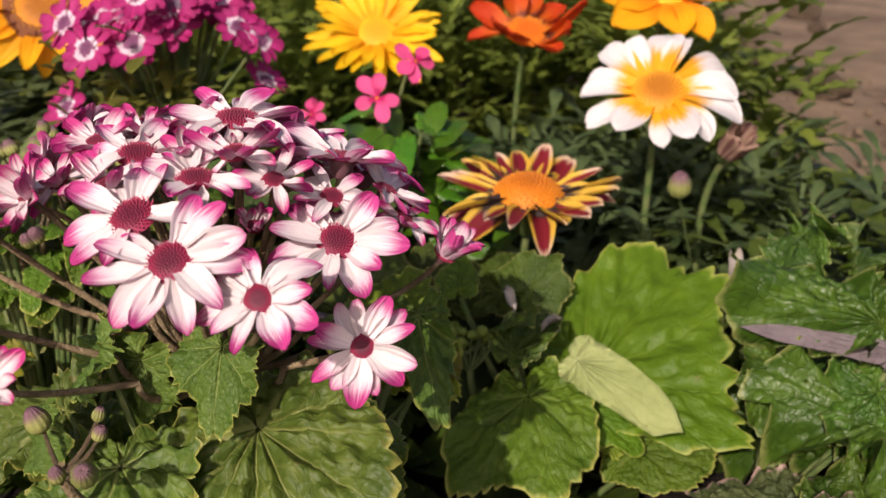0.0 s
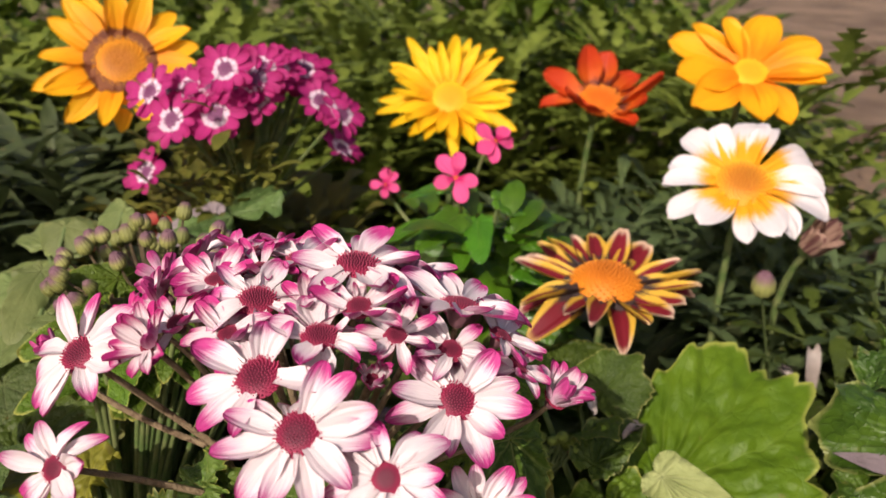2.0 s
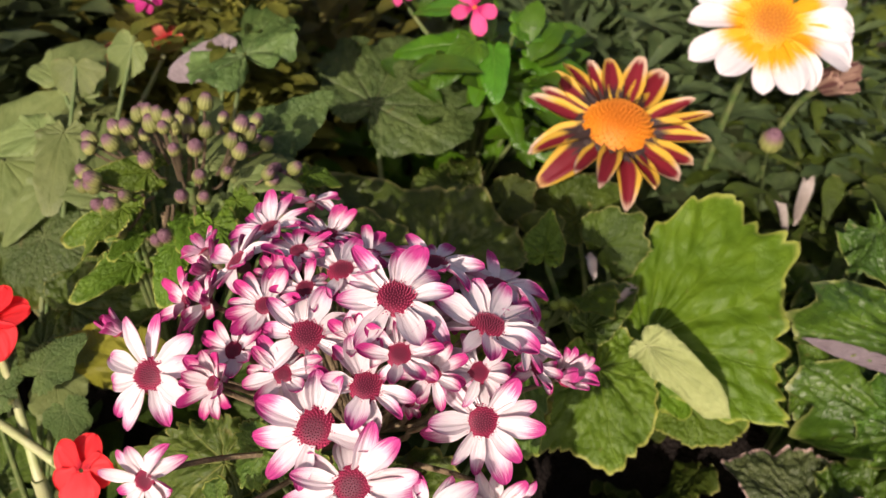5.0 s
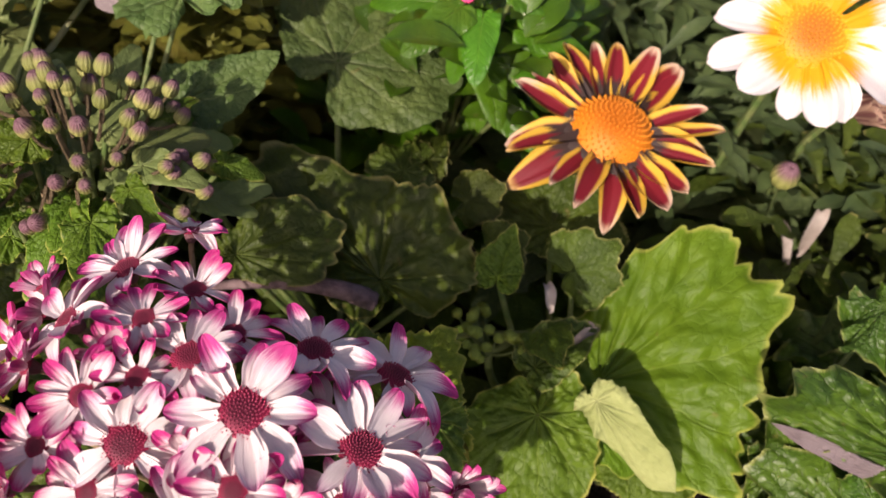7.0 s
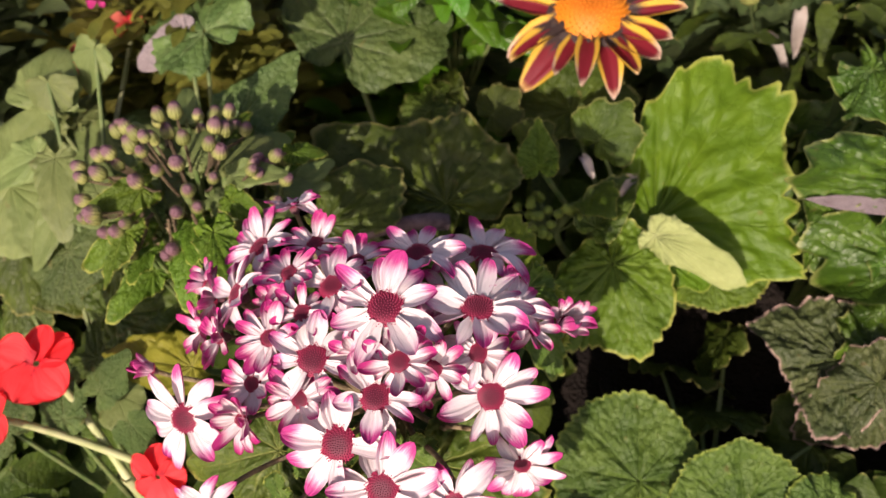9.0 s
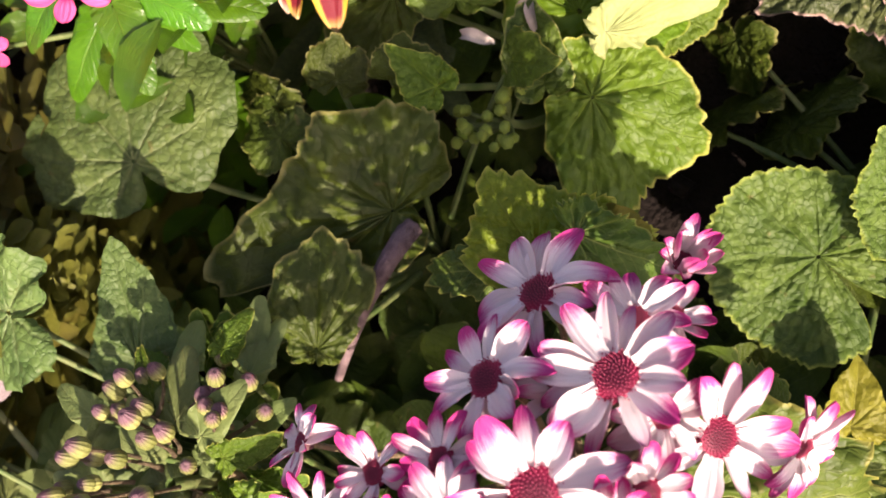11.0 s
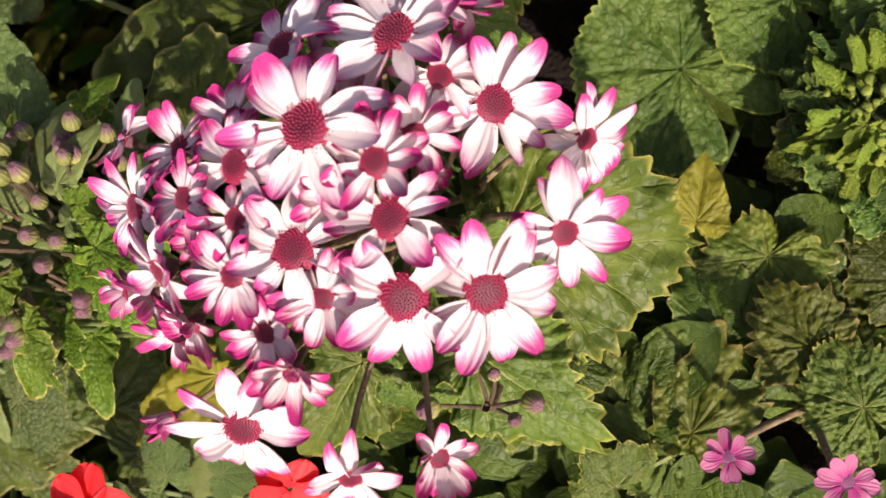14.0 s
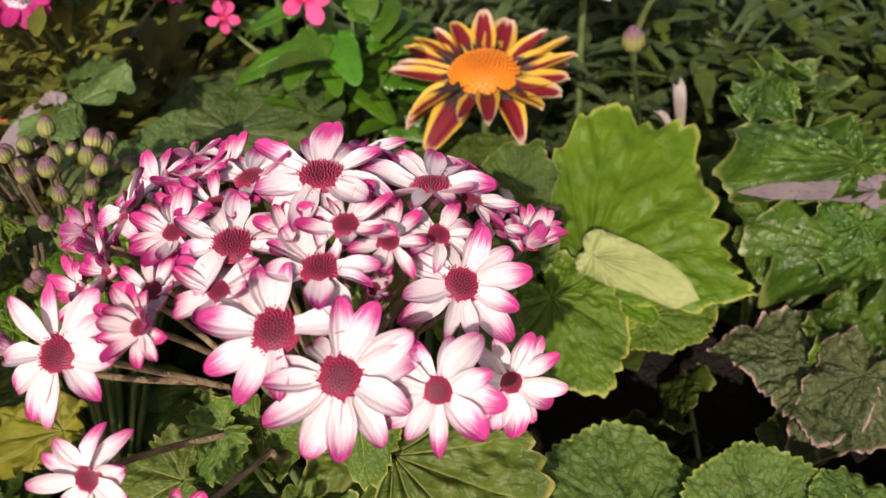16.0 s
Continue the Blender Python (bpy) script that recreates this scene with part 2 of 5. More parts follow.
def paint_amber(n, u, v, soft):
    return n.mix(n.step(soft, 0.12, 0.7), (0.82, 0.27, 0.003), (0.88, 0.43, 0.004))


def paint_ringed(n, u, v, soft):
    ring = n.math("MULTIPLY", n.step(v, 0.04, 0.08), n.math("SUBTRACT", 1.0, n.step(v, 0.18, 0.24)))
    return n.mix(ring, n.mix(n.step(soft, 0.2, 0.8), (0.84, 0.34, 0.003), (0.88, 0.46, 0.004)), (0.16, 0.05, 0.02))


def paint_pink(n, u, v, soft):
    return n.mix(n.step(soft, 0.05, 0.3), (0.55, 0.01, 0.12), (0.80, 0.09, 0.26))


def paint_red(n, u, v, soft):
    return n.mix(n.step(soft, 0.0, 0.2), (0.45, 0.01, 0.02), (0.80, 0.035, 0.035))


def paint_coral(n, u, v, soft):
    return n.mix(n.step(soft, 0.2, 0.8), (0.70, 0.05, 0.05), (0.80, 0.20, 0.14))


def paint_rose(n, u, v, soft):
    return n.mix(n.step(soft, 0.1, 0.6), (0.45, 0.05, 0.22), (0.52, 0.17, 0.30))


def paint_dusky(n, u, v, soft):
    mid = n.math("ABSOLUTE", n.math("SUBTRACT", u, 0.5))
    return n.mix(n.step(mid, 0.1, 0.3), (0.20, 0.09, 0.08), (0.46, 0.31, 0.22))


def paint_back(n, u, v, soft):
    return n.mix(n.step(soft, 0.25, 0.9), (0.74, 0.50, 0.60), (0.52, 0.06, 0.24))


PETAL = {
    "back": petal_material("magenta_petal_underside", paint_back),
    "white_magenta": petal_material("white_magenta_petal", paint_white_magenta),
    "young": petal_material("young_petal", paint_young),
    "magenta": petal_material("magenta_petal", paint_magenta),
    "striped": petal_material("striped_petal", paint_striped),
    "white_yellow": petal_material("white_yellow_petal", paint_white_yellow),
    "yellow": petal_material("yellow_petal", paint_yellow),
    "orange": petal_material("orange_petal", paint_orange),
    "amber": petal_material("amber_petal", paint_amber),
    "ringed": petal_material("ringed_petal", paint_ringed),
    "pink": petal_material("pink_petal", paint_pink),
    "red": petal_material("red_petal", paint_red),
    "coral": petal_material("coral_petal", paint_coral),
    "dusky": petal_material("dusky_petal", paint_dusky),
    "rose": petal_material("rose_petal", paint_rose),
}


def disc_material(name, middle, edge, tips):
    """A flower's eye: dark in the middle, paler florets at its edge."""
    n = Nodes(name)
    u, v = n.uv()
    color = n.mix(n.step(u, 0.35, 0.95), middle, edge)
    color = n.mix(n.math("MULTIPLY", v, 0.7), color, tips)
    color = n.mix(n.math("MULTIPLY", n.noise(900.0, 2.0), 0.4), color, middle)
    return n.done(color, 0.6, 0.0, None, 0.3)


DISC = {
    "crimson": disc_material("crimson_disc", (0.075, 0.004, 0.016), (0.27, 0.014, 0.052), (0.62, 0.10, 0.17)),
    "violet": disc_material("violet_disc", (0.12, 0.03, 0.08), (0.24, 0.09, 0.17), (0.40, 0.22, 0.32)),
    "orange": disc_material("orange_disc", (0.40, 0.11, 0.004), (0.54, 0.18, 0.006), (0.64, 0.25, 0.01)),
    "gold": disc_material("gold_disc", (0.66, 0.26, 0.004), (0.82, 0.38, 0.006), (0.88, 0.50, 0.02)),
    "amber": disc_material("amber_disc", (0.32, 0.11, 0.006), (0.66, 0.27, 0.008), (0.85, 0.48, 0.03)),
    "rust": disc_material("rust_disc", (0.50, 0.10, 0.004), (0.62, 0.17, 0.008), (0.80, 0.33, 0.02)),
}


def plain_material(name, a, b, scale, rough=0.6, gloss=0.3, bumpy=0.4, see=0.0):
    n = Nodes(name)
    rough_noise, fine = n.noise(scale, 4.0), n.noise(scale * 7, 3.0)
    color = n.mix(n.step(rough_noise, 0.3, 0.7), a, b)
    color = n.mix(n.math("MULTIPLY", fine, 0.4), color, a)
    n.bump(n.math("ADD", fine, rough_noise), bumpy, 0.001)
    return n.done(color, rough, see, None, gloss)


STEM = plain_material("hairy_green_stem", (0.06, 0.11, 0.025), (0.15, 0.17, 0.06), 120.0)
STEM_RED = plain_material("reddish_brown_stem", (0.12, 0.085, 0.045), (0.27, 0.21, 0.115), 160.0, 0.8, 0.2, 0.9)
STEM_PURPLE = plain_material("purplish_woody_stem", (0.075, 0.050, 0.050), (0.20, 0.145, 0.14), 160.0, 0.85, 0.15, 0.9)
STEM_PALE = plain_material("pale_fleshy_stem", (0.30, 0.36, 0.13), (0.45, 0.45, 0.24), 80.0, 0.4, 0.4, 0.2, 0.15)
CALYX = plain_material("green_calyx", (0.05, 0.10, 0.02), (0.13, 0.17, 0.05), 200.0)
CALYX_RED = plain_material("purplish_calyx", (0.11, 0.04, 0.06), (0.20, 0.10, 0.09), 200.0)
RING = plain_material("dark_brown_ring", (0.020, 0.014, 0.012), (0.075, 0.050, 0.042), 400.0)
RING_BROWN = plain_material("brown_ring", (0.11, 0.035, 0.012), (0.22, 0.075, 0.02), 300.0, 0.6)
DEAD = plain_material("withered_leaf", (0.17, 0.14, 0.11), (0.36, 0.33, 0.28), 60.0, 0.8)
TWIG = plain_material("dry_twig", (0.13, 0.10, 0.08), (0.26, 0.21, 0.17), 90.0, 0.85)


def bud_material():
    n = Nodes("purple_tipped_bud")
    u, v = n.uv()
    ribs = n.math("SINE", n.math("MULTIPLY", u, 82.0))
    blot = n.noise(320.0, 3.0)
    tip = n.math("ADD", n.math("ADD", v, n.math("MULTIPLY", n.random(), 0.3)), n.math("MULTIPLY", n.math("SUBTRACT", blot, 0.5), 0.7))
    green = n.mix(n.random(), (0.13, 0.15, 0.035), (0.27, 0.28, 0.08))
    color = n.mix(n.step(tip, 0.70, 1.08), green, (0.13, 0.065, 0.078))
    color = n.mix(n.math("MULTIPLY", n.step(ribs, 0.3, 0.95), 0.16), color, (0.08, 0.07, 0.03))
    n.bump(n.math("ADD", ribs, blot), 0.4, 0.0004)
    return n.done(color, 0.55, 0.0, None, 0.3)


BUD = bud_material()
BUD_GREEN = plain_material("yellow_green_bud", (0.13, 0.20, 0.02), (0.29, 0.35, 0.05), 150.0, 0.5, 0.35, 0.5, 0.15)


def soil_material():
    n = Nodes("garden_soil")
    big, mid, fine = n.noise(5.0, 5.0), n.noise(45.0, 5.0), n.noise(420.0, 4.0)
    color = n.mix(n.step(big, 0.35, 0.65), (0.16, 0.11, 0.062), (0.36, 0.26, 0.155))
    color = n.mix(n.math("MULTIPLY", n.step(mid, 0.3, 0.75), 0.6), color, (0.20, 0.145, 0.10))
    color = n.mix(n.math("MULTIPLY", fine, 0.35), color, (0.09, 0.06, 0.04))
    # Deep shade among the plants is put into the colour: near-black soil there.
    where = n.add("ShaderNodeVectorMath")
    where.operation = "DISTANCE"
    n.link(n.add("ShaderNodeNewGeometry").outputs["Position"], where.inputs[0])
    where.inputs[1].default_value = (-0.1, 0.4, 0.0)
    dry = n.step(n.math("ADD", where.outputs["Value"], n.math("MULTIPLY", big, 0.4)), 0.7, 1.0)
    shade_tone = n.mix(mid, (0.007, 0.005, 0.0035), (0.020, 0.014, 0.009))
    color = n.mix(dry, shade_tone, color)
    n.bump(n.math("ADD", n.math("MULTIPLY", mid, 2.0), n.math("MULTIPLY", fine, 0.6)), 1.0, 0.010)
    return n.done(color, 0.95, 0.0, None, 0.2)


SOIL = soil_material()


# ---- building blocks ----
def mesh_from(name, verts, faces, uvs=None, mat=None, flat=None):
    """A smooth mesh; uvs: one pair for each vertex."""
    me = bpy.data.meshes.new(name)
    me.from_pydata([tuple(v) for v in verts], [], faces)
    if uvs is not None:
        layer = me.uv_layers.new(name="UVMap")
        index = np.zeros(len(me.loops), dtype=np.int32)
        me.loops.foreach_get("vertex_index", index)
        layer.data.foreach_set("uv", np.asarray(uvs, dtype=np.float32)[index].ravel())
        if flat is not None:
            me.uv_layers.new(name="Shape").data.foreach_set("uv", np.asarray(flat, dtype=np.float32)[index].ravel())
    me.polygons.foreach_set("use_smooth", [True] * len(me.polygons))
    if mat:
        me.materials.append(mat)
    me.update()
    return me


def part(name, me, parent, m, label=""):
    """One mesh as a child of a thing or of a part; m: its place relative to the parent."""
    ob = new(name, me)
    ob.parent = parent
    ob.matrix_basis = m
    return tagged(ob, label)


def plant(name, root, label, category, group=""):
    ob = new(name)
    ob.empty_display_size = 0.02
    ob.location = root
    return tagged(ob, label, category, group)


def local(parent, place):
    return Vector(place) - parent.location


def grid_faces(rows, cols):
    return [(i * cols + j, i * cols + j + 1, (i + 1) * cols + j + 1, (i + 1) * cols + j) for i in range(rows - 1) for j in range(cols - 1)]


def tube_data(points, radii, sides=7):
    """Rings of a round tube along points."""
    pts = [Vector(p) for p in points]
    verts, uvs = [], []
    side = None
    for i, p in enumerate(pts):
        way = (pts[min(i + 1, len(pts) - 1)] - pts[max(i - 1, 0)]).normalized()
        if side is None:
            side = way.orthogonal().normalized()
        side = (side - way * side.dot(way)).normalized()
        other = way.cross(side)
        for k in range(sides + 1):
            a = 2 * math.pi * k / sides
            verts.append(p + (side * math.cos(a) + other * math.sin(a)) * radii[i])
            uvs.append((k / sides, i / (len(pts) - 1)))
    return verts, grid_faces(len(pts), sides + 1), uvs


def bezier(a, b, c, count=8):
    a, b, c = Vector(a), Vector(b), Vector(c)
    return [a * (1 - s) ** 2 + b * 2 * s * (1 - s) + c * s ** 2 for s in (i / (count - 1) for i in range(count))]


def tube(name, a, b, c, r0, r1, mat, count=9):
    pts = bezier(a, b, c, count)
    return mesh_from(name, *tube_data(pts, [r0 + (r1 - r0) * i / (count - 1) for i in range(count)]), mat)


def facing(place, normal, spin=0.0):
    """A pose at place with its z axis along normal."""
    turn = Vector(normal).normalized().to_track_quat("Z", "Y").to_matrix().to_4x4()
    return Matrix.Translation(place) @ turn @ Matrix.Rotation(spin, 4, "Z")


# ---- leaves ----
# teeth, depth of teeth, depth of lobes, waves of the rim, puckering, droop, back lobes
STYLE = {
    "lime": (22, 0.075, 0.17, 0.06, 0.022, 0.12, 0.10), "mid": (30, 0.045, 0.09, 0.07, 0.026, 0.16, 0.42),
    "frill": (26, 0.050, 0.14, 0.38, 0.040, 0.2, 0.5), "fresh": (42, 0.085, 0.10, 0.10, 0.040, 0.18, 0.35),
    "dark": (30, 0.045, 0.10, 0.08, 0.024, 0.18, 0.45), "crisp": (36, 0.035, 0.08, 0.07, 0.036, 0.14, 0.75),
    "blue": (24, 0.035, 0.10, 0.05, 0.014, 0.14, 0.45), "bright": (30, 0.075, 0.12, 0.10, 0.03, 0.14, 0.3), "pale": (14, 0.030, 0.06, 0.08, 0.014, 0.10, 0.3),
    "yellow": (26, 0.010, 0.03, 0.10, 0.020, 0.3, 0.4), "olive": (24, 0.130, 0.16, 0.12, 0.026, 0.2, 0.3),
    "purple": (26, 0.008, 0.0, 0.02, 0.010, 0.05, 0.25), "soft": (26, 0.018, 0.03, 0.04, 0.010, 0.18, 0.22),
    "bract": (16, 0.12, 0.12, 0.16, 0.03, 0.10, 0.3), "dusk": (34, 0.040, 0.10, 0.12, 0.045, 0.12, 0.6), "glossy": (30, 0.0, 0.0, 0.02, 0.004, 0.16, 0.15),
}
leaf_count = 0


def leaf_mesh(length, width, style, seed, lopsided=None):
    """A heart-shaped toothed blade; the stalk joins at the origin, the tip points to +y."""
    teeth, tooth, lobe, wave, pucker, droop, cord = STYLE[style]
    rnd = random.Random(seed)
    ph, ph2, kink = rnd.uniform(0, 6.28), rnd.uniform(0, 6.28), rnd.uniform(0.05, 0.24)
    if cord > 0.6:
        kink *= 0.4
    off = Vector((rnd.uniform(0, 50), rnd.uniform(0, 50), 0))
    seg, fractions = 210 if length > 0.02 else 100, (0.03, 0.13, 0.25, 0.38, 0.51, 0.63, 0.74, 0.84, 0.92, 0.97, 1.0)
    skew = rnd.uniform(-0.12, 0.12) if lopsided is None else lopsided
    verts, uvs, flat = [], [], []
    size = max(length, width * 0.6)
    for f in fractions:
        for i in range(seg + 1):
            a = -math.pi + 2 * math.pi * i / seg
            back = length if abs(a) < math.pi / 2 else max(cord * length, 0.004)
            r = 1 / math.sqrt((math.cos(a) / back) ** 2 + (math.sin(a) / (width / 2)) ** 2)
            r *= 1 + 0.14 * math.exp(-(a / 0.22) ** 2) + skew * math.sin(a)
            r *= 1 + lobe * (0.5 * math.cos(7 * a + 0.8 * math.sin(2 * a + ph)) + 1.3 * noise.noise((math.sin(a) * 1.7, math.cos(a) * 1.7, ph))) * min(1.0, 2 * f)
            gap = max(0.0, (abs(a) - 2.45) / 0.69)
            r *= 1 - 0.85 * gap ** 1.5
            saw = (abs(a) * teeth / (2 * math.pi) + 0.7 * noise.noise((a * 2, ph, 5))) % 1.0
            saw = min(saw / 0.62, (1 - saw) / 0.38)
            bite = tooth * (0.75 + 0.9 * noise.noise((a * 3.1, ph2, 2)))
            r *= 1 + (bite * (saw ** 0.8 - 0.5) * 2 + 0.06 * noise.noise((a * 2.5, ph, 0))) * (f ** 6)
            x, y = r * f * math.sin(a), r * f * math.cos(a)
            q = r * f / size
            z = -droop * size * q * q + kink * abs(x) * (1 - 0.6 * q)
            z += wave * size * (math.sin(a * 5 + ph) * f ** 3 + 0.6 * math.sin(a * 11 + ph2) * f ** 5 + 0.25 * math.sin(a * 19 + ph) * f ** 8)
            z += pucker * size * 2.4 * noise.noise(Vector((x, y, 0)) * (9 / size) + off) * min(1, 3 * f)
            z += pucker * size * 1.2 * noise.noise(Vector((x, y, 0)) * (21 / size) + off) * min(1, 3 * f)
            vein = abs(a * 9 / (2 * math.pi) - round(a * 9 / (2 * math.pi)))
            z += pucker * size * 0.9 * min(1.0, vein * 3.2) * min(1.0, 4 * f) * (1 - 0.6 * f)
            z -= 0.02 * size * max(0.0, f - 0.9) * 10
            verts.append((x, y, z))
            uvs.append((i / seg, f))
            flat.append((x / size, y / size))
    return mesh_from("leaf", verts, grid_faces(len(fractions), seg + 1), uvs, LEAF[style], flat)


def leaf_pose(parent, attach, tip, roll, face=(-0.12, -0.42, 0.9)):
    a, t = Vector(attach), Vector(tip)
    along = (t - a).normalized()
    sunny = Vector(face).normalized()
    up = sunny - along * along.dot(sunny)
    up = (Matrix.Rotation(radians(roll), 3, along) @ up.normalized()).normalized()
    side = along.cross(up)
    m = Matrix((side, along, up)).transposed().to_4x4()
    m.translation = a - parent.location
    return m


def leaf(parent, attach, tip, width, roll, style, face=(-0.12, -0.42, 0.9), lopsided=None):
    """A leaf of a plant, with its stalk down to the plant's foot."""
    global leaf_count
    leaf_count += 1
    length = (Vector(tip) - Vector(attach)).length
    m = leaf_pose(parent, attach, tip, roll, face)
    ob = part("leaf", leaf_mesh(length, width, style, leaf_count, lopsided), parent, m)
    low = m.inverted() @ Vector((0, 0, 0))
    half = m.inverted() @ (local(parent, attach) * 0.62 + Vector((0, 0, 0.012)))
    part("leaf_stalk", tube("leaf_stalk", (0, 0, -0.0006), half, low, 0.0010, 0.0015, STEM), ob, Matrix())
    return ob


def lobed_mesh(length, lobes, style, seed, fold, droop, cup):
    """A large blade whose main veins run to angular lobes, given as degrees from the tip and reach in lengths."""
    teeth, tooth, dip, wave, pucker, _, _ = STYLE[style]
    rnd = random.Random(seed)
    ph, ph2 = rnd.uniform(0, 6.28), rnd.uniform(0, 6.28)
    off = Vector((rnd.uniform(0, 50), rnd.uniform(0, 50), 0))
    tips = sorted([(-180, 0.07), *lobes, (0, 1.0), (180, 0.07)])
    zero = [a for a, _ in tips].index(0)
    seg, rings = 264, 22
    outline = []
    for i in range(seg + 1):
        a = -180 + 360 * i / seg
        k = max(j for j in range(len(tips) - 1) if tips[j][0] <= a)
        (a1, r1), (a2, r2) = tips[k], tips[k + 1]
        gap, part_way = radians(a2 - a1), (a - a1) / (a2 - a1)
        if k in (0, len(tips) - 2):
            edge = r1 + (r2 - r1) * (math.sin(part_way * math.pi / 2) if k == 0 else 1 - math.cos(part_way * math.pi / 2))
        elif gap < 2.4:
            edge = r1 * r2 * math.sin(gap) / (r1 * math.sin(gap * part_way) + r2 * math.sin(gap * (1 - part_way)))
        else:
            edge = r1 + (r2 - r1) * part_way
        edge *= 1 + (0.10 - 1.1 * dip) * math.sin(math.pi * part_way) * min(1.0, gap / 0.7)
        outline.append((radians(a), edge, 0.5 + (k - zero + part_way) * min(1.0, 4.0 / max(1, zero - 1 if a < 0 else len(tips) - 2 - zero)) * 0.98 / 9))
    verts, uvs, flat = [], [], []
    for j in range(rings):
        f = 0.02 + 0.98 * (j / (rings - 1)) ** 0.85
        for a, edge, u in outline:
            saw = (abs(a) * edge * teeth / 3.9 + 0.7 * noise.noise((a * 2, ph, 5))) % 1.0
            saw = min(saw / 0.62, (1 - saw) / 0.38)
            bite = tooth * (0.75 + 0.9 * noise.noise((a * 3.1, ph2, 2)))
            q = edge * f * (1 + (bite * (saw ** 0.8 - 0.5) * 1.7 + 0.05 * noise.noise((a * 2.5, ph, 0))) * f ** 7)
            x, y = q * math.sin(a), q * math.cos(a)
            z = fold * abs(x) * (1 - 0.25 * q) - droop * q * q + cup * q ** 2 * 0.6
            z += 0.5 * wave * (math.sin(a * 5 + ph) * f ** 3 + 0.6 * math.sin(a * 11 + ph2) * f ** 5 + 0.35 * math.sin(a * 23 + ph) * f ** 9)
            spot = Vector((x, y, 0))
            z += pucker * (1.5 * noise.noise(spot * 7 + off) + 1.1 * noise.noise(spot * 17 + off) + 0.5 * noise.noise(spot * 34 + off)) * min(1, 3 * f)
            vein = abs(u * 9 - 0.5 - round(u * 9 - 0.5))
            z += pucker * 1.3 * min(1.0, vein * 3.5) * min(1.0, 4 * f) * (1 - 0.7 * f)
            z -= 0.15 * max(0.0, f - 0.94)
            verts.append((x * length, y * length, z * length))
            uvs.append((u, f))
            flat.append((x, y))
    return mesh_from("leaf", verts, grid_faces(rings, seg + 1), uvs, LEAF[style], flat)


def lobed_leaf(parent, attach, tip, style, lobes, face=(-0.12, -0.42, 0.9), fold=0.1, droop=0.12, cup=0.0):
    """A large lobed leaf of a plant, with its stalk down to the plant's foot."""
    global leaf_count
    leaf_count += 1
    m = leaf_pose(parent, attach, tip, 0, face)
    ob = part("leaf", lobed_mesh((Vector(tip) - Vector(attach)).length, lobes, style, leaf_count, fold, droop, cup), parent, m)
    low = m.inverted() @ Vector((0, 0, 0))
    half = m.inverted() @ (local(parent, attach) * 0.7 - Vector((0, 0, 0.012)))
    part("leaf_stalk", tube("leaf_stalk", (0, 0, -0.0008), half, low, 0.0013, 0.0018, STEM), ob, Matrix())
    return ob


# ---- petals and flower heads ----
def petal_mesh(key, mat, width, cup, curl, blunt=0.8, base=0.35, notch=0.0, seed=0, roll_in=0.0, taper=0.0, point=2.6, back=None):
    """A petal one long, growing along +y, its face up."""
    rnd = random.Random(seed)
    rows, cols = 13, 9
    ph = rnd.uniform(0, 6.28)
    lean = rnd.uniform(-0.06, 0.06)
    verts, uvs = [], []
    for i in range(rows):
        v = 1 - (1 - i / (rows - 1)) ** 1.5
        s = min(1.0, v / 0.55)
        w = base + (1 - base) * (s * s * (3 - 2 * s))
        if taper:
            s = min(1.0, v / taper)
            w = base + (1 - base) * (s * s * (3 - 2 * s))
            if v > taper:
                w *= math.sqrt(max(0.0, 1 - ((v - taper) / (1 - taper)) ** point)) * 0.96 + 0.04
        elif v > blunt:
            w *= math.sqrt(max(0.0, 1 - ((v - blunt) / (1 - blunt)) ** 2)) * 0.93 + 0.07
        for j in range(cols):
            u = j / (cols - 1)
            c = 2 * u - 1
            x = c * w * width / 2
            y = v - notch * (0.5 + 0.5 * math.cos(c * math.pi * 3)) * max(0, v - 0.85) / 0.15 - 0.02 * c * c * v
            z = cup * width * abs(c) ** 1.5 * w - 0.03 * width * math.cos(c * 9.4) * (0.3 + v) + curl * v * v + 0.012 * math.sin(c * 7 + ph) * v - roll_in * max(0, v - 0.75) ** 2 * 6
            z += 0.02 * noise.noise((c * 2, v * 4, ph))
            verts.append((x + lean * v * v, y, z))
            uvs.append((u, v))
    faces = grid_faces(rows, cols)
    if back:
        count = len(verts)
        verts += [(x, y, z - 0.014 * min(1.0, 8 * v * (1 - v) + 0.15)) for (x, y, z), (_, v) in zip(verts, uvs)]
        uvs += uvs
        faces += [tuple(count + q for q in reversed(f)) for f in faces]
    me = mesh_from(key, verts, faces, uvs, mat)
    if back:
        me.materials.append(back)
        me.polygons.foreach_set("material_index", [0] * (len(faces) // 2) + [1] * (len(faces) // 2))
    return me


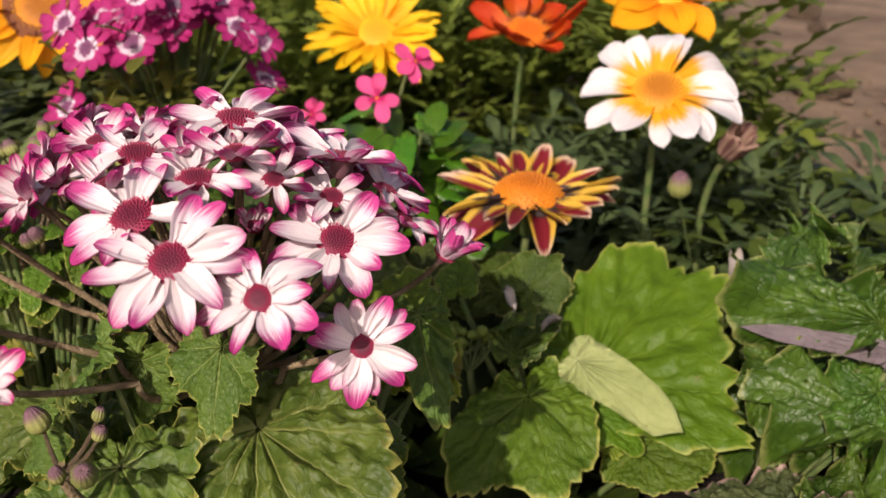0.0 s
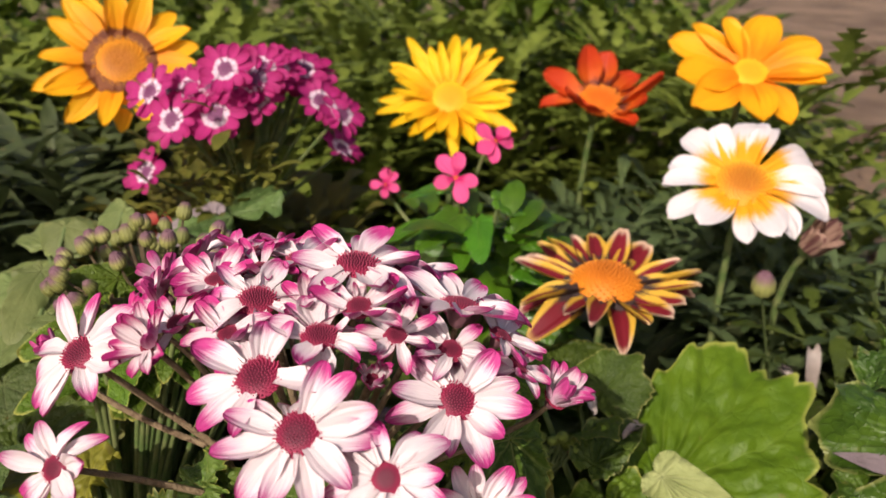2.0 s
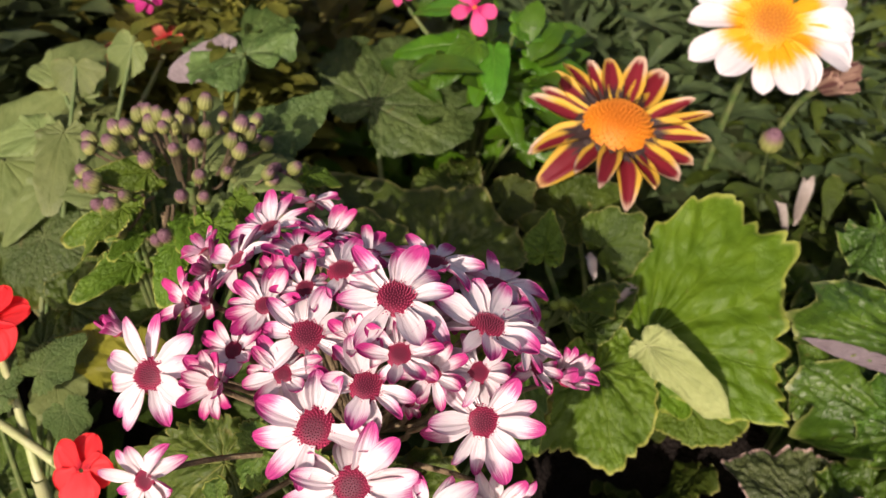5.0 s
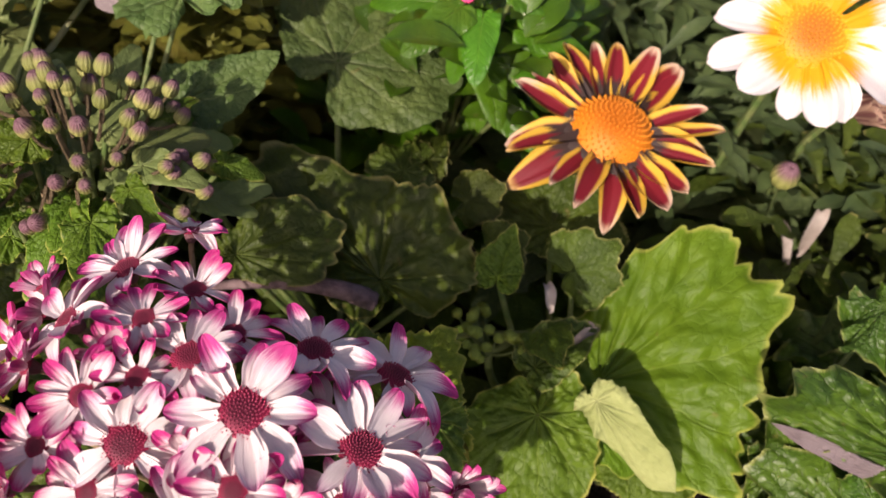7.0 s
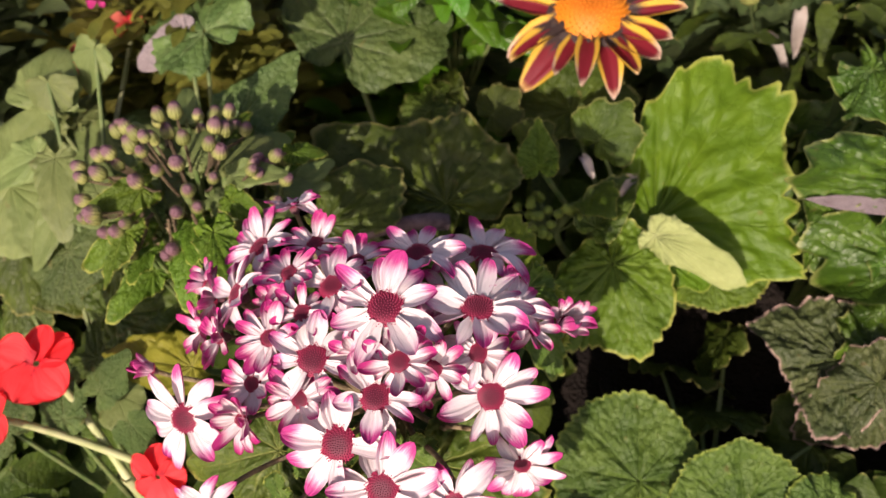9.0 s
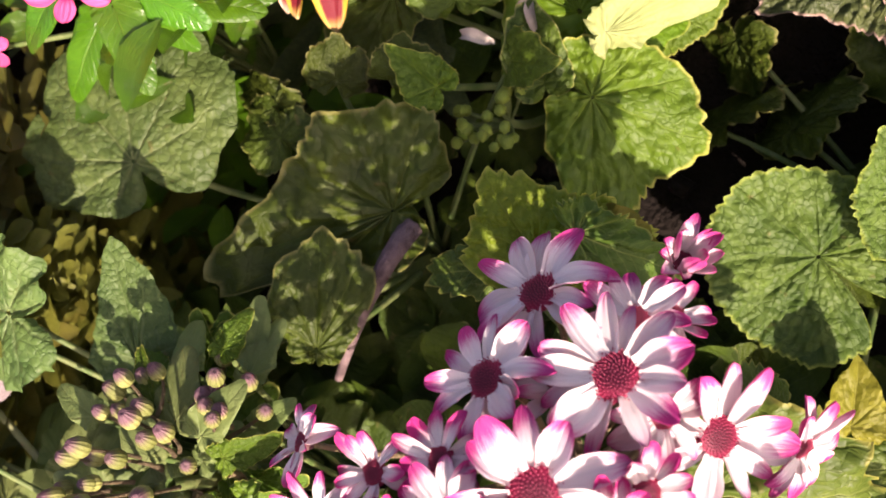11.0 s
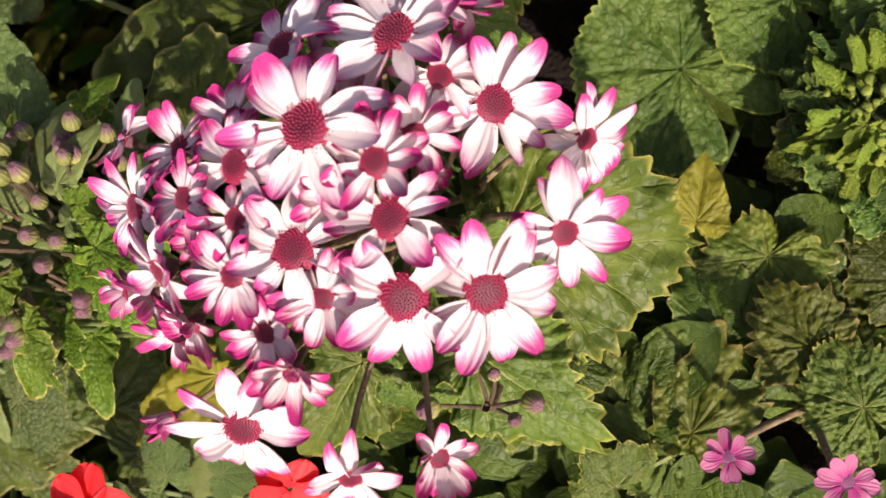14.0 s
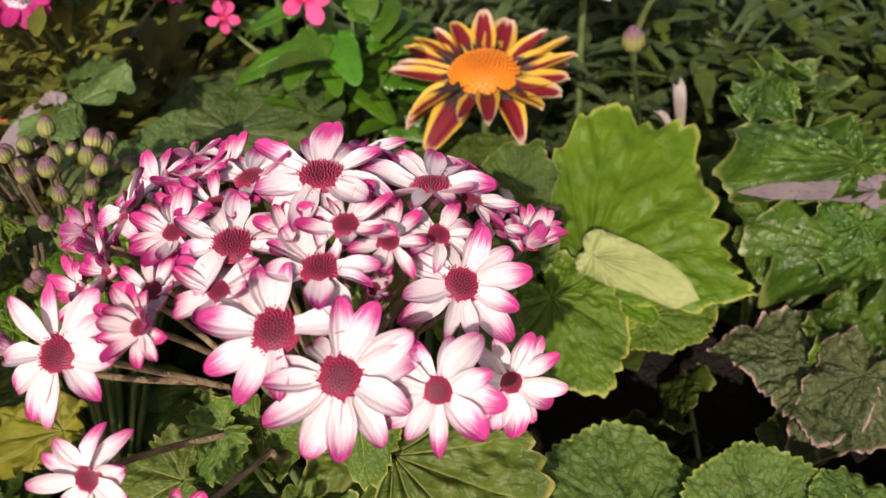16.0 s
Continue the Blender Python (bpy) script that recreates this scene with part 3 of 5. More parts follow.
def disc_mesh(key, mat, florets, height=0.32, size=0.085, outer=1.1):
    """A flower's eye of radius one, crowded with small florets."""
    verts, faces, uvs = [], [], []
    rings, seg = 5, 20
    for i in range(rings + 1):
        f = i / rings
        for k in range(seg + 1):
            a = 2 * math.pi * k / seg
            verts.append((f * math.cos(a), f * math.sin(a), height * (1 - f ** 3) - 0.10 * height * math.exp(-(f / 0.3) ** 2)))
            uvs.append((f, 0.0))
    faces += grid_faces(rings + 1, seg + 1)
    for k in range(florets):
        f = math.sqrt((k + 0.5) / florets) * 0.99
        a = k * 2.39996
        p = Vector((f * math.cos(a), f * math.sin(a), height * (1 - f ** 3) - 0.02))
        out = Vector((f * math.cos(a) * 0.55, f * math.sin(a) * 0.55, 1)).normalized()
        tall = size * (1.0 + outer * f)
        side = out.orthogonal().normalized()
        other = out.cross(side)
        start = len(verts)
        for h, w in ((0, 1.0), (0.7, 0.85), (1.0, 0.3)):
            for q in range(5):
                b = 2 * math.pi * q / 5
                verts.append(p + out * tall * h * 1.3 + (side * math.cos(b) + other * math.sin(b)) * size * 0.62 * w)
                uvs.append((f, h * (0.35 + 0.65 * f)))
        for r in range(2):
            for q in range(5):
                faces.append((start + r * 5 + q, start + r * 5 + (q + 1) % 5, start + (r + 1) * 5 + (q + 1) % 5, start + (r + 1) * 5 + q))
        faces.append(tuple(start + 10 + q for q in range(5)))
    return mesh_from(key, verts, faces, uvs, mat)


def lathe(key, profile, mat, seg=12, ribs=0.0):
    """A turned shape from pairs of radius and height, ribbed if asked."""
    verts, uvs = [], []
    low, high = profile[0][1], profile[-1][1]
    for r, h in profile:
        for k in range(seg + 1):
            a = 2 * math.pi * k / seg
            rr = r * (1 + ribs * (1 if k % 2 else -1))
            verts.append((rr * math.cos(a), rr * math.sin(a), h))
            uvs.append((k / seg, (h - low) / (high - low)))
    return mesh_from(key, verts, grid_faces(len(profile), seg + 1), uvs, mat)


def calyx_mesh(key, mat):
    return lathe(key, [(0.10, -0.95), (0.34, -0.85), (0.52, -0.55), (0.60, -0.25), (0.72, -0.02), (0.60, 0.02)], mat, 18, 0.06)


CUP_GREEN, CUP_RED = calyx_mesh("calyx_green", CALYX), calyx_mesh("calyx_red", CALYX_RED)


def petal_set(key, mat, width, cup, curls, blunt=0.8, base=0.35, notch=0.0, roll_in=0.0, taper=0.0, point=2.6):
    return [petal_mesh(f"{key}_petal", PETAL[mat], width * (0.9 + 0.07 * i), cup, c, blunt, base, notch, 10 * i + 3, roll_in, taper, point, PETAL["back"] if mat in ("white_magenta", "young") else None) for i, c in enumerate(curls)]


SETS = {
    "cineraria": petal_set("cineraria", "white_magenta", 0.44, 0.28, (0.06, -0.14, -0.34, 0.16, -0.04, 0.34, -0.5, 0.10), 0.58, 0.60, 0.02, 0.0, 0.44, 1.85),
    "young": petal_set("young", "young", 0.44, 0.28, (0.06, -0.10, 0.25, 0.14, 0.4), 0.62, 0.6, 0.02, 0.0, 0.5),
    "magenta": petal_set("magenta", "magenta", 0.54, 0.12, (0.0, -0.1, 0.06), 0.66, 0.42, 0.04),
    "striped": petal_set("striped", "striped", 0.36, 0.28, (0.02, -0.16, 0.12, -0.08, 0.20, -0.34), 0.36, 0.80, 0.0, 0.0, 0.46, 1.25),
    "white": petal_set("white", "white_yellow", 0.53, 0.18, (-0.04, -0.16, 0.08, -0.3), 0.70, 0.55, 0.03, 0.15),
    "yellow": petal_set("yellow", "yellow", 0.30, 0.18, (0.0, 0.12, -0.10), 0.40, 0.6, 0.0, 0.0, 0.42, 1.35),
    "orange": petal_set("orange", "orange", 0.68, 0.26, (0.05, 0.30, -0.12, 0.5), 0.62, 0.5, 0.0, 0.0, 0.45, 1.6),
    "amber": petal_set("amber", "amber", 0.60, 0.14, (0.02, -0.10, 0.10), 0.62, 0.55, 0.0, 0.0, 0.5, 1.7),
    "ringed": petal_set("ringed", "ringed", 0.46, 0.12, (0.02, -0.10, 0.10), 0.55, 0.6, 0.0, 0.0, 0.42, 1.4),
    "pink": petal_set("pink", "pink", 0.72, 0.03, (0.0, -0.08), 0.60, 0.25, 0.0),
    "red": petal_set("red", "red", 1.22, 0.03, (-0.05, -0.14, 0.02), 0.42, 0.45, 0.03),
    "coral": petal_set("coral", "coral", 0.7, 0.10, (0.1, -0.14), 0.6, 0.4, 0.0),
    "dusky": petal_set("dusky", "dusky", 0.42, 0.25, (0.0, 0.1), 0.7, 0.6, 0.0),
    "rose": petal_set("rose", "rose", 0.62, 0.08, (0.0, -0.1), 0.66, 0.4, 0.0),
}
EYES = {
    "crimson": disc_mesh("crimson_disc", DISC["crimson"], 170, 0.30, 0.062, 1.2),
    "violet": disc_mesh("violet_disc", DISC["violet"], 45, 0.25, 0.11),
    "orange": disc_mesh("orange_disc", DISC["orange"], 260, 0.60, 0.048, 0.3),
    "gold": disc_mesh("gold_disc", DISC["gold"], 170, 0.20, 0.06, 0.3),
    "amber": disc_mesh("amber_disc", DISC["amber"], 190, 0.30, 0.062, 0.5),
    "rust": disc_mesh("rust_disc", DISC["rust"], 110, 0.25, 0.075),
}


def head(parent, place, normal, radius, kind, petals, eye="crimson", eye_share=0.32, lift=6.0, spread=6.0, layers=1, cup=CUP_GREEN, seed=0, avoid=(), label=""):
    """A flower head: cup, petals round it and its eye. lift: degrees by which the petals rise, and by how much that varies."""
    rnd = random.Random(seed * 7 + 1)
    eye_r = radius * eye_share
    spin = rnd.uniform(0, 6.28)
    flat_m = facing(Vector(place), normal, spin)
    ob = part("flower_head", cup, parent, facing(local(parent, place), normal, spin) @ Matrix.Diagonal((eye_r * 0.95, eye_r * 0.95, eye_r * 1.1, 1)), label)
    undo = Matrix.Diagonal((1 / (eye_r * 0.95), 1 / (eye_r * 0.95), 1 / (eye_r * 1.1), 1))
    if eye:
        part("disc", EYES[eye], ob, undo @ Matrix.Diagonal((eye_r, eye_r, eye_r, 1)))
    for layer in range(layers):
        for k in range(petals):
            a = 2 * math.pi * (k + 0.5 * layer + rnd.uniform(-0.3, 0.3)) / petals
            long = (radius - eye_r * 0.8) * rnd.uniform(0.84, 1.12) * (1 - 0.18 * layer)
            up = radians(lift + layer * 14 + rnd.uniform(-spread, spread))
            if avoid:
                tip = flat_m @ Vector((-math.sin(a) * radius * 0.75, math.cos(a) * radius * 0.75, 0))
                if any((tip - other).length < reach for other, reach in avoid):
                    if rnd.random() < 0.6:
                        continue
                    up -= radians(34)
                    long *= 0.85
            m = Matrix.Rotation(a, 4, "Z") @ Matrix.Translation((0, eye_r * 0.8, 0.0004 * (k % 3) + 0.0006 * layer)) @ Matrix.Rotation(up, 4, "X") @ Matrix.Rotation(radians(rnd.uniform(-22, 22)), 4, "Y")
            part("petal", SETS[kind][rnd.randrange(len(SETS[kind]))], ob, undo @ m @ Matrix.Diagonal((long * rnd.uniform(0.9, 1.1), long, long, 1)))
    return ob


def stalk(parent, name, top, way, low, r0, r1, mat, sag=0.35):
    """A bent stem from a head (its back along way) to a lower point."""
    a, c = local(parent, top), local(parent, low)
    b = a - Vector(way).normalized() * (a - c).length * sag
    return part(name, tube(name, a, b, c, r0, r1, mat), parent, Matrix())


BUD_SHAPE = lathe("bud", [(0.05, -1.0), (0.5, -0.92), (0.82, -0.6), (0.92, -0.15), (0.84, 0.35), (0.62, 0.75), (0.46, 1.0), (0.30, 1.12), (0.04, 1.02)], BUD, 20, 0.03)
RING_SHAPE = lathe("dark_ring", [(0.86, 0.10), (1.0, 0.12), (1.10, 0.08), (1.17, 0.02)], RING, 40, 0.02)
RING_WIDE = lathe("brown_ring", [(0.80, 0.16), (1.0, 0.16), (1.16, 0.10), (1.26, 0.02)], RING_BROWN, 40, 0.02)
BUD_SMALL = lathe("green_bud", [(0.05, -0.9), (0.6, -0.7), (0.95, -0.1), (0.9, 0.4), (0.55, 0.75), (0.05, 0.7)], BUD_GREEN, 12, 0.08)


def bud(parent, place, way, size, low, shape=BUD_SHAPE, mat=STEM):
    ob = part("bud", shape, parent, facing(local(parent, place), way) @ Matrix.Scale(size, 4))
    inv = ob.matrix_basis.inverted()
    a, c = local(parent, place) - Vector(way).normalized() * size * 0.9, local(parent, low)
    part("bud_stalk", tube("bud_stalk", inv @ a, inv @ (a * 0.5 + c * 0.5 - Vector((0, 0, 0.004))), inv @ c, 0.0005 / size, 0.0008 / size, mat, 6), ob, Matrix())
    return ob


# ---- ground ----
def spaced(count, near, far):
    return [math.sinh(s * math.asinh(far / near)) * near for s in np.linspace(-1, 1, count)]


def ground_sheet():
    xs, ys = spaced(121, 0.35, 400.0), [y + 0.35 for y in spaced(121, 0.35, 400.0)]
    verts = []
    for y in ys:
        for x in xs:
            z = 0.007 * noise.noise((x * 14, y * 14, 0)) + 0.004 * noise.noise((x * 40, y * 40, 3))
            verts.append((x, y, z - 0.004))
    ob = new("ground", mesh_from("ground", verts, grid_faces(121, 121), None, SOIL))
    return tagged(ob, "crumbly brown garden soil, shade under the plants painted dark", "soil", kind="structure")


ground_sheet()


def scattered(name, blades, style, label, category, shape):
    """Many small leaves joined into one mesh. blades: foot, way, length, width."""
    verts, faces, uvs, flat = [], [], [], []
    for foot, way, length, width in blades:
        way = Vector(way).normalized()
        side = way.cross(Vector((0, 0, 1)))
        side = side.normalized() if side.length > 0.01 else Vector((1, 0, 0))
        up = side.cross(way)
        start, rows = len(verts), len(shape)
        for i, w in enumerate(shape):
            v = i / (rows - 1)
            p = Vector(foot) + way * length * v - Vector((0, 0, 1)) * length * 0.25 * v * v
            for j, c in enumerate((-1, 0, 1)):
                verts.append(p + side * c * w * width / 2 + up * (abs(c) * w * width * 0.18))
                uvs.append((0.25 + 0.25 * j, v))
                flat.append((c * 0.12, v))
        faces += [tuple(start + q for q in f) for f in grid_faces(rows, 3)]
    ob = new(name, mesh_from(name, verts, faces, uvs, LEAF[style], flat))
    return tagged(ob, label, category, kind="stuff")


NARROW = (0.35, 0.7, 1.0, 0.9, 0.55, 0.06)
LOBED = (0.25, 0.9, 0.35, 1.0, 0.35, 0.9, 0.3, 0.6, 0.05)
SPOON = (0.25, 0.35, 0.6, 1.0, 0.95, 0.3)
BROAD = (0.1, 0.75, 1.0, 0.95, 0.7, 0.08)


def tufts(seed, centres, per, height, reach, length, width):
    rnd = random.Random(seed)
    rows = []
    for x, y in centres:
        tall = height * rnd.uniform(0.75, 1.15)
        for _ in range(per):
            a, h = rnd.uniform(0, 6.28), rnd.uniform(0.05, 1) * tall
            r = reach * rnd.uniform(0.1, 1)
            foot = (x + r * math.cos(a), y + r * math.sin(a), h)
            rows.append((foot, (math.cos(a), math.sin(a), rnd.uniform(0.1, 1.4)), length * rnd.uniform(0.6, 1.2), width * rnd.uniform(0.7, 1.2)))
    return rows


def spots(seed, count, x0, x1, y0, y1):
    rnd = random.Random(seed)
    return [(rnd.uniform(x0, x1), rnd.uniform(y0, y1)) for _ in range(count)]


scattered("feathery_foliage", tufts(1, [s for s in spots(2, 64, -0.45, 0.24, 0.64, 1.0) if min(math.hypot(s[0] - x, s[1] - y) for x, y in ((-0.056, 0.606), (0.046, 0.652), (0.134, 0.608))) > 0.115], 60, 0.19, 0.045, 0.060, 0.020), "fern",
          "feathery bright green foliage behind the gazanias", "foliage", LOBED)
scattered("far_foliage", tufts(3, spots(4, 70, -1.1, 0.25, 1.0, 1.9), 46, 0.25, 0.10, 0.09, 0.02), "mid",
          "dense green bedding foliage at the back", "foliage", NARROW)
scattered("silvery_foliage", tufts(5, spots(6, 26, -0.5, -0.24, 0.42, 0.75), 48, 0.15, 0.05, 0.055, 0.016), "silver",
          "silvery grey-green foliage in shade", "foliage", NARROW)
scattered("gazania_foliage", tufts(7, [s for s in spots(8, 60, 0.0, 0.34, 0.44, 0.68) if math.hypot(s[0] - 0.04, s[1] - 0.46) > 0.075 and not (0.05 < s[0] < 0.175 and s[1] < 0.53)], 46, 0.105, 0.045, 0.042, 0.009), "silver",
          "grey-green narrow gazania leaves", "foliage", SPOON)
scattered("dark_foliage", tufts(9, spots(10, 40, 0.15, 0.42, 0.36, 0.62), 40, 0.095, 0.05, 0.036, 0.013), "dark",
          "dark green leaves over the soil", "foliage", SPOON)
scattered("low_foliage", tufts(11, [s for s in spots(12, 110, -0.36, 0.34, 0.02, 0.46) if not (-0.03 < s[0] < 0.16 and 0.18 < s[1] < 0.40) and not (-0.14 < s[0] < -0.02 and 0.34 < s[1] < 0.46)], 14, 0.045, 0.05, 0.036, 0.026), "dark",
          "low dark green leaves close to the soil", "foliage", BROAD)
scattered("ground_leaves", tufts(18, [s for s in spots(19, 60, -0.13, 0.16, 0.18, 0.46) if not (-0.02 < s[0] < 0.15 and 0.22 < s[1] < 0.38)], 10, 0.016, 0.045, 0.032, 0.024), "dark",
          "sparse dark leaves lying low on the soil", "foliage", BROAD)
scattered("vinca_foliage", tufts(13, spots(14, 10, -0.09, 0.03, 0.46, 0.54), 26, 0.13, 0.03, 0.035, 0.016), "glossy",
          "glossy green leaves round the pink flowers", "foliage", BROAD)
scattered("olive_foliage", tufts(15, spots(16, 22, -0.24, -0.10, 0.475, 0.56), 44, 0.13, 0.035, 0.030, 0.014), "straw",
          "yellowish olive leaves under the magenta flowers", "foliage", SPOON)


scattered("olive_foliage", tufts(25, spots(26, 20, -0.20, -0.145, 0.455, 0.488), 36, 0.185, 0.016, 0.022, 0.008), "straw",
          "yellowish olive leaves standing before the magenta flowers", "foliage", SPOON)


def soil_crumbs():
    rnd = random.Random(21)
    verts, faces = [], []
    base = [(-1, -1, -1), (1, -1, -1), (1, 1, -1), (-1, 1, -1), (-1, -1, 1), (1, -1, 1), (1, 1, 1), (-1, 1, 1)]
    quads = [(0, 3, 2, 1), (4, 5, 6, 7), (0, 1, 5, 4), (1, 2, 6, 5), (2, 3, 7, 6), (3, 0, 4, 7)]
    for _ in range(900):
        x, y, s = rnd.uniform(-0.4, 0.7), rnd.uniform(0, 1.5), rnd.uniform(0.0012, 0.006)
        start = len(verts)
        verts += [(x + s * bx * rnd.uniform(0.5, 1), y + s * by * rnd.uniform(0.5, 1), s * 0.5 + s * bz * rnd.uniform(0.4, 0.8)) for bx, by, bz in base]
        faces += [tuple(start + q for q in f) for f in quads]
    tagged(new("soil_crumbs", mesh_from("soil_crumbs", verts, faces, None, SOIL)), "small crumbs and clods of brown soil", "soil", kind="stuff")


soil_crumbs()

# ---- the plants with broad leaves ----
plants = {
    "main": plant("cineraria_plant", (-0.055, 0.225, 0), "cineraria with a dome of white magenta-tipped daisies", "flowering plant"),
    "broad": plant("cineraria_plant", (0.06, 0.36, 0), "cineraria with large lime green leaves and green buds", "leafy plant"),
    "crinkle": plant("cineraria_plant", (0.14, 0.345, 0), "cineraria with dark crinkled wavy-edged leaves", "leafy plant"),
    "cabbage": plant("cineraria_plant", (0.07, 0.225, 0), "cineraria with round crinkled leaves and yellow-green buds", "leafy plant"),
    "back": plant("cineraria_plant", (-0.055, 0.375, 0), "cineraria with broad dark green shaded leaves", "leafy plant"),
    "budded": plant("cineraria_plant", (-0.165, 0.33, 0), "cineraria with a head of purple-tipped green buds", "budding plant"),
    "jagged": plant("cineraria_plant", (-0.02, 0.13, 0), "low plant with jagged olive leaves and rose flowers", "leafy plant"),
    "impatiens": plant("impatiens_plant", (-0.205, 0.245, 0), "impatiens with flat scarlet flowers on pale stems", "flowering plant"),
}
leaf(plants["broad"], (0.061, 0.339, 0.070), (0.081, 0.326, 0.060), 0.022, 0, "lime")
leaf(plants["broad"], (0.037, 0.389, 0.100), (0.049, 0.394, 0.115), 0.038, 10, "dark")
leaf(plants["crinkle"], (0.159, 0.390, 0.130), (0.147, 0.374, 0.120), 0.035, 0, "frill", (-.6, .1, .7))
leaf(plants["crinkle"], (0.181, 0.381, 0.120), (0.196, 0.390, 0.120), 0.039, 0, "frill", (.2, -.7, .6))
leaf(plants["cabbage"], (0.094, 0.186, 0.055), (0.102, 0.208, 0.060), 0.051, 0, "crisp")
leaf(plants["cabbage"], (0.120, 0.252, 0.030), (0.102, 0.258, 0.025), 0.059, 0, "dark")
leaf(plants["cabbage"], (0.111, 0.206, 0.055), (0.090, 0.202, 0.060), 0.051, 0, "crisp")
leaf(plants["cabbage"], (0.052, 0.189, 0.060), (0.044, 0.192, 0.050), 0.017, 0, "crisp")
leaf(plants["cabbage"], (0.054, 0.179, 0.055), (0.061, 0.195, 0.065), 0.025, 20, "crisp")
leaf(plants["cabbage"], (0.050, 0.168, 0.050), (0.051, 0.147, 0.040), 0.041, 0, "crisp")
leaf(plants["cabbage"], (0.040, 0.176, 0.050), (0.025, 0.186, 0.040), 0.032, 0, "dark")
leaf(plants["cabbage"], (0.034, 0.181, 0.060), (0.033, 0.189, 0.055), 0.012, 0, "crisp")
leaf(plants["cabbage"], (0.084, 0.182, 0.060), (0.079, 0.172, 0.055), 0.026, 0, "crisp")
leaf(plants["back"], (-0.045, 0.418, 0.100), (-0.042, 0.440, 0.100), 0.033, 0, "dark")
leaf(plants["back"], (0.029, 0.355, 0.100), (0.033, 0.340, 0.110), 0.022, 0, "mid")
leaf(plants["back"], (0.004, 0.389, 0.100), (0.012, 0.392, 0.110), 0.027, 0, "dark")
leaf(plants["back"], (-0.116, 0.370, 0.120), (-0.106, 0.377, 0.125), 0.022, 0, "mid")
leaf(plants["back"], (-0.014, 0.412, 0.100), (-0.002, 0.415, 0.110), 0.027, 0, "dark")
leaf(plants["back"], (-0.036, 0.428, 0.100), (-0.041, 0.465, 0.090), 0.018, 0, "dark")
leaf(plants["budded"], (-0.258, 0.364, 0.090), (-0.236, 0.336, 0.080), 0.060, 0, "dark")
leaf(plants["budded"], (-0.174, 0.341, 0.140), (-0.178, 0.326, 0.120), 0.030, 0, "blue")
leaf(plants["budded"], (-0.141, 0.349, 0.160), (-0.132, 0.363, 0.165), 0.016, 0, "soft")
leaf(plants["budded"], (-0.148, 0.433, 0.155), (-0.171, 0.485, 0.150), 0.060, 0, "blue")
leaf(plants["budded"], (-0.158, 0.437, 0.151), (-0.184, 0.428, 0.142), 0.020, 0, "purple", (-0.1, -0.75, 0.6))
leaf(plants["budded"], (-0.157, 0.334, 0.110), (-0.146, 0.352, 0.120), 0.031, 0, "dark")
leaf(plants["budded"], (-0.193, 0.353, 0.140), (-0.203, 0.372, 0.140), 0.020, 0, "soft")
leaf(plants["budded"], (-0.235, 0.414, 0.140), (-0.228, 0.439, 0.150), 0.039, 0, "soft")
leaf(plants["budded"], (-0.145, 0.371, 0.140), (-0.142, 0.377, 0.140), 0.020, 0, "soft")
leaf(plants["budded"], (-0.136, 0.335, 0.135), (-0.121, 0.333, 0.135), 0.024, 0, "soft")
leaf(plants["main"], (-0.078, 0.205, 0.130), (-0.078, 0.167, 0.120), 0.043, 0, "fresh")
leaf(plants["main"], (-0.104, 0.230, 0.130), (-0.139, 0.228, 0.120), 0.036, 0, "fresh")
leaf(plants["main"], (-0.097, 0.220, 0.125), (-0.103, 0.214, 0.115), 0.022, 0, "fresh")
leaf(plants["main"], (-0.055, 0.200, 0.110), (-0.058, 0.189, 0.100), 0.026, 0, "fresh")
leaf(plants["main"], (-0.028, 0.305, 0.120), (-0.046, 0.322, 0.120), 0.024, 0, "fresh")
leaf(plants["main"], (-0.002, 0.285, 0.120), (0.002, 0.268, 0.120), 0.025, 0, "yellow")
leaf(plants["main"], (-0.052, 0.217, 0.160), (-0.053, 0.205, 0.145), 0.024, 0, "fresh")
leaf(plants["main"], (-0.020, 0.218, 0.130), (-0.005, 0.215, 0.120), 0.030, 0, "fresh")
leaf(plants["main"], (-0.087, 0.222, 0.155), (-0.101, 0.224, 0.140), 0.023, 0, "fresh")
leaf(plants["main"], (-0.075, 0.232, 0.110), (-0.084, 0.231, 0.100), 0.024, 0, "fresh")
leaf(plants["main"], (-0.078, 0.226, 0.150), (-0.081, 0.223, 0.130), 0.025, 0, "fresh")
leaf(plants["main"], (-0.096, 0.207, 0.140), (-0.104, 0.205, 0.130), 0.023, 0, "fresh")
leaf(plants["main"], (-0.046, 0.228, 0.120), (-0.053, 0.223, 0.110), 0.029, 0, "dark")
leaf(plants["main"], (-0.006, 0.288, 0.135), (0.001, 0.262, 0.120), 0.023, 0, "fresh")
leaf(plants["main"], (-0.070, 0.190, 0.090), (-0.049, 0.191, 0.080), 0.032, 0, "dark")
leaf(plants["jagged"], (-0.075, 0.151, 0.050), (-0.082, 0.177, 0.060), 0.035, 10, "fresh")
leaf(plants["jagged"], (-0.032, 0.159, 0.050), (-0.009, 0.189, 0.055), 0.035, 10, "dark")
leaf(plants["jagged"], (-0.077, 0.165, 0.050), (-0.049, 0.175, 0.060), 0.034, 0, "dark", (.3, .3, .8))
leaf(plants["jagged"], (-0.016, 0.129, 0.030), (-0.017, 0.145, 0.030), 0.048, 0, "dark")
leaf(plants["jagged"], (0.017, 0.141, 0.030), (0.002, 0.141, 0.030), 0.044, 0, "dark")
leaf(plants["jagged"], (-0.094, 0.156, 0.060), (-0.092, 0.167, 0.070), 0.033, 0, "fresh")
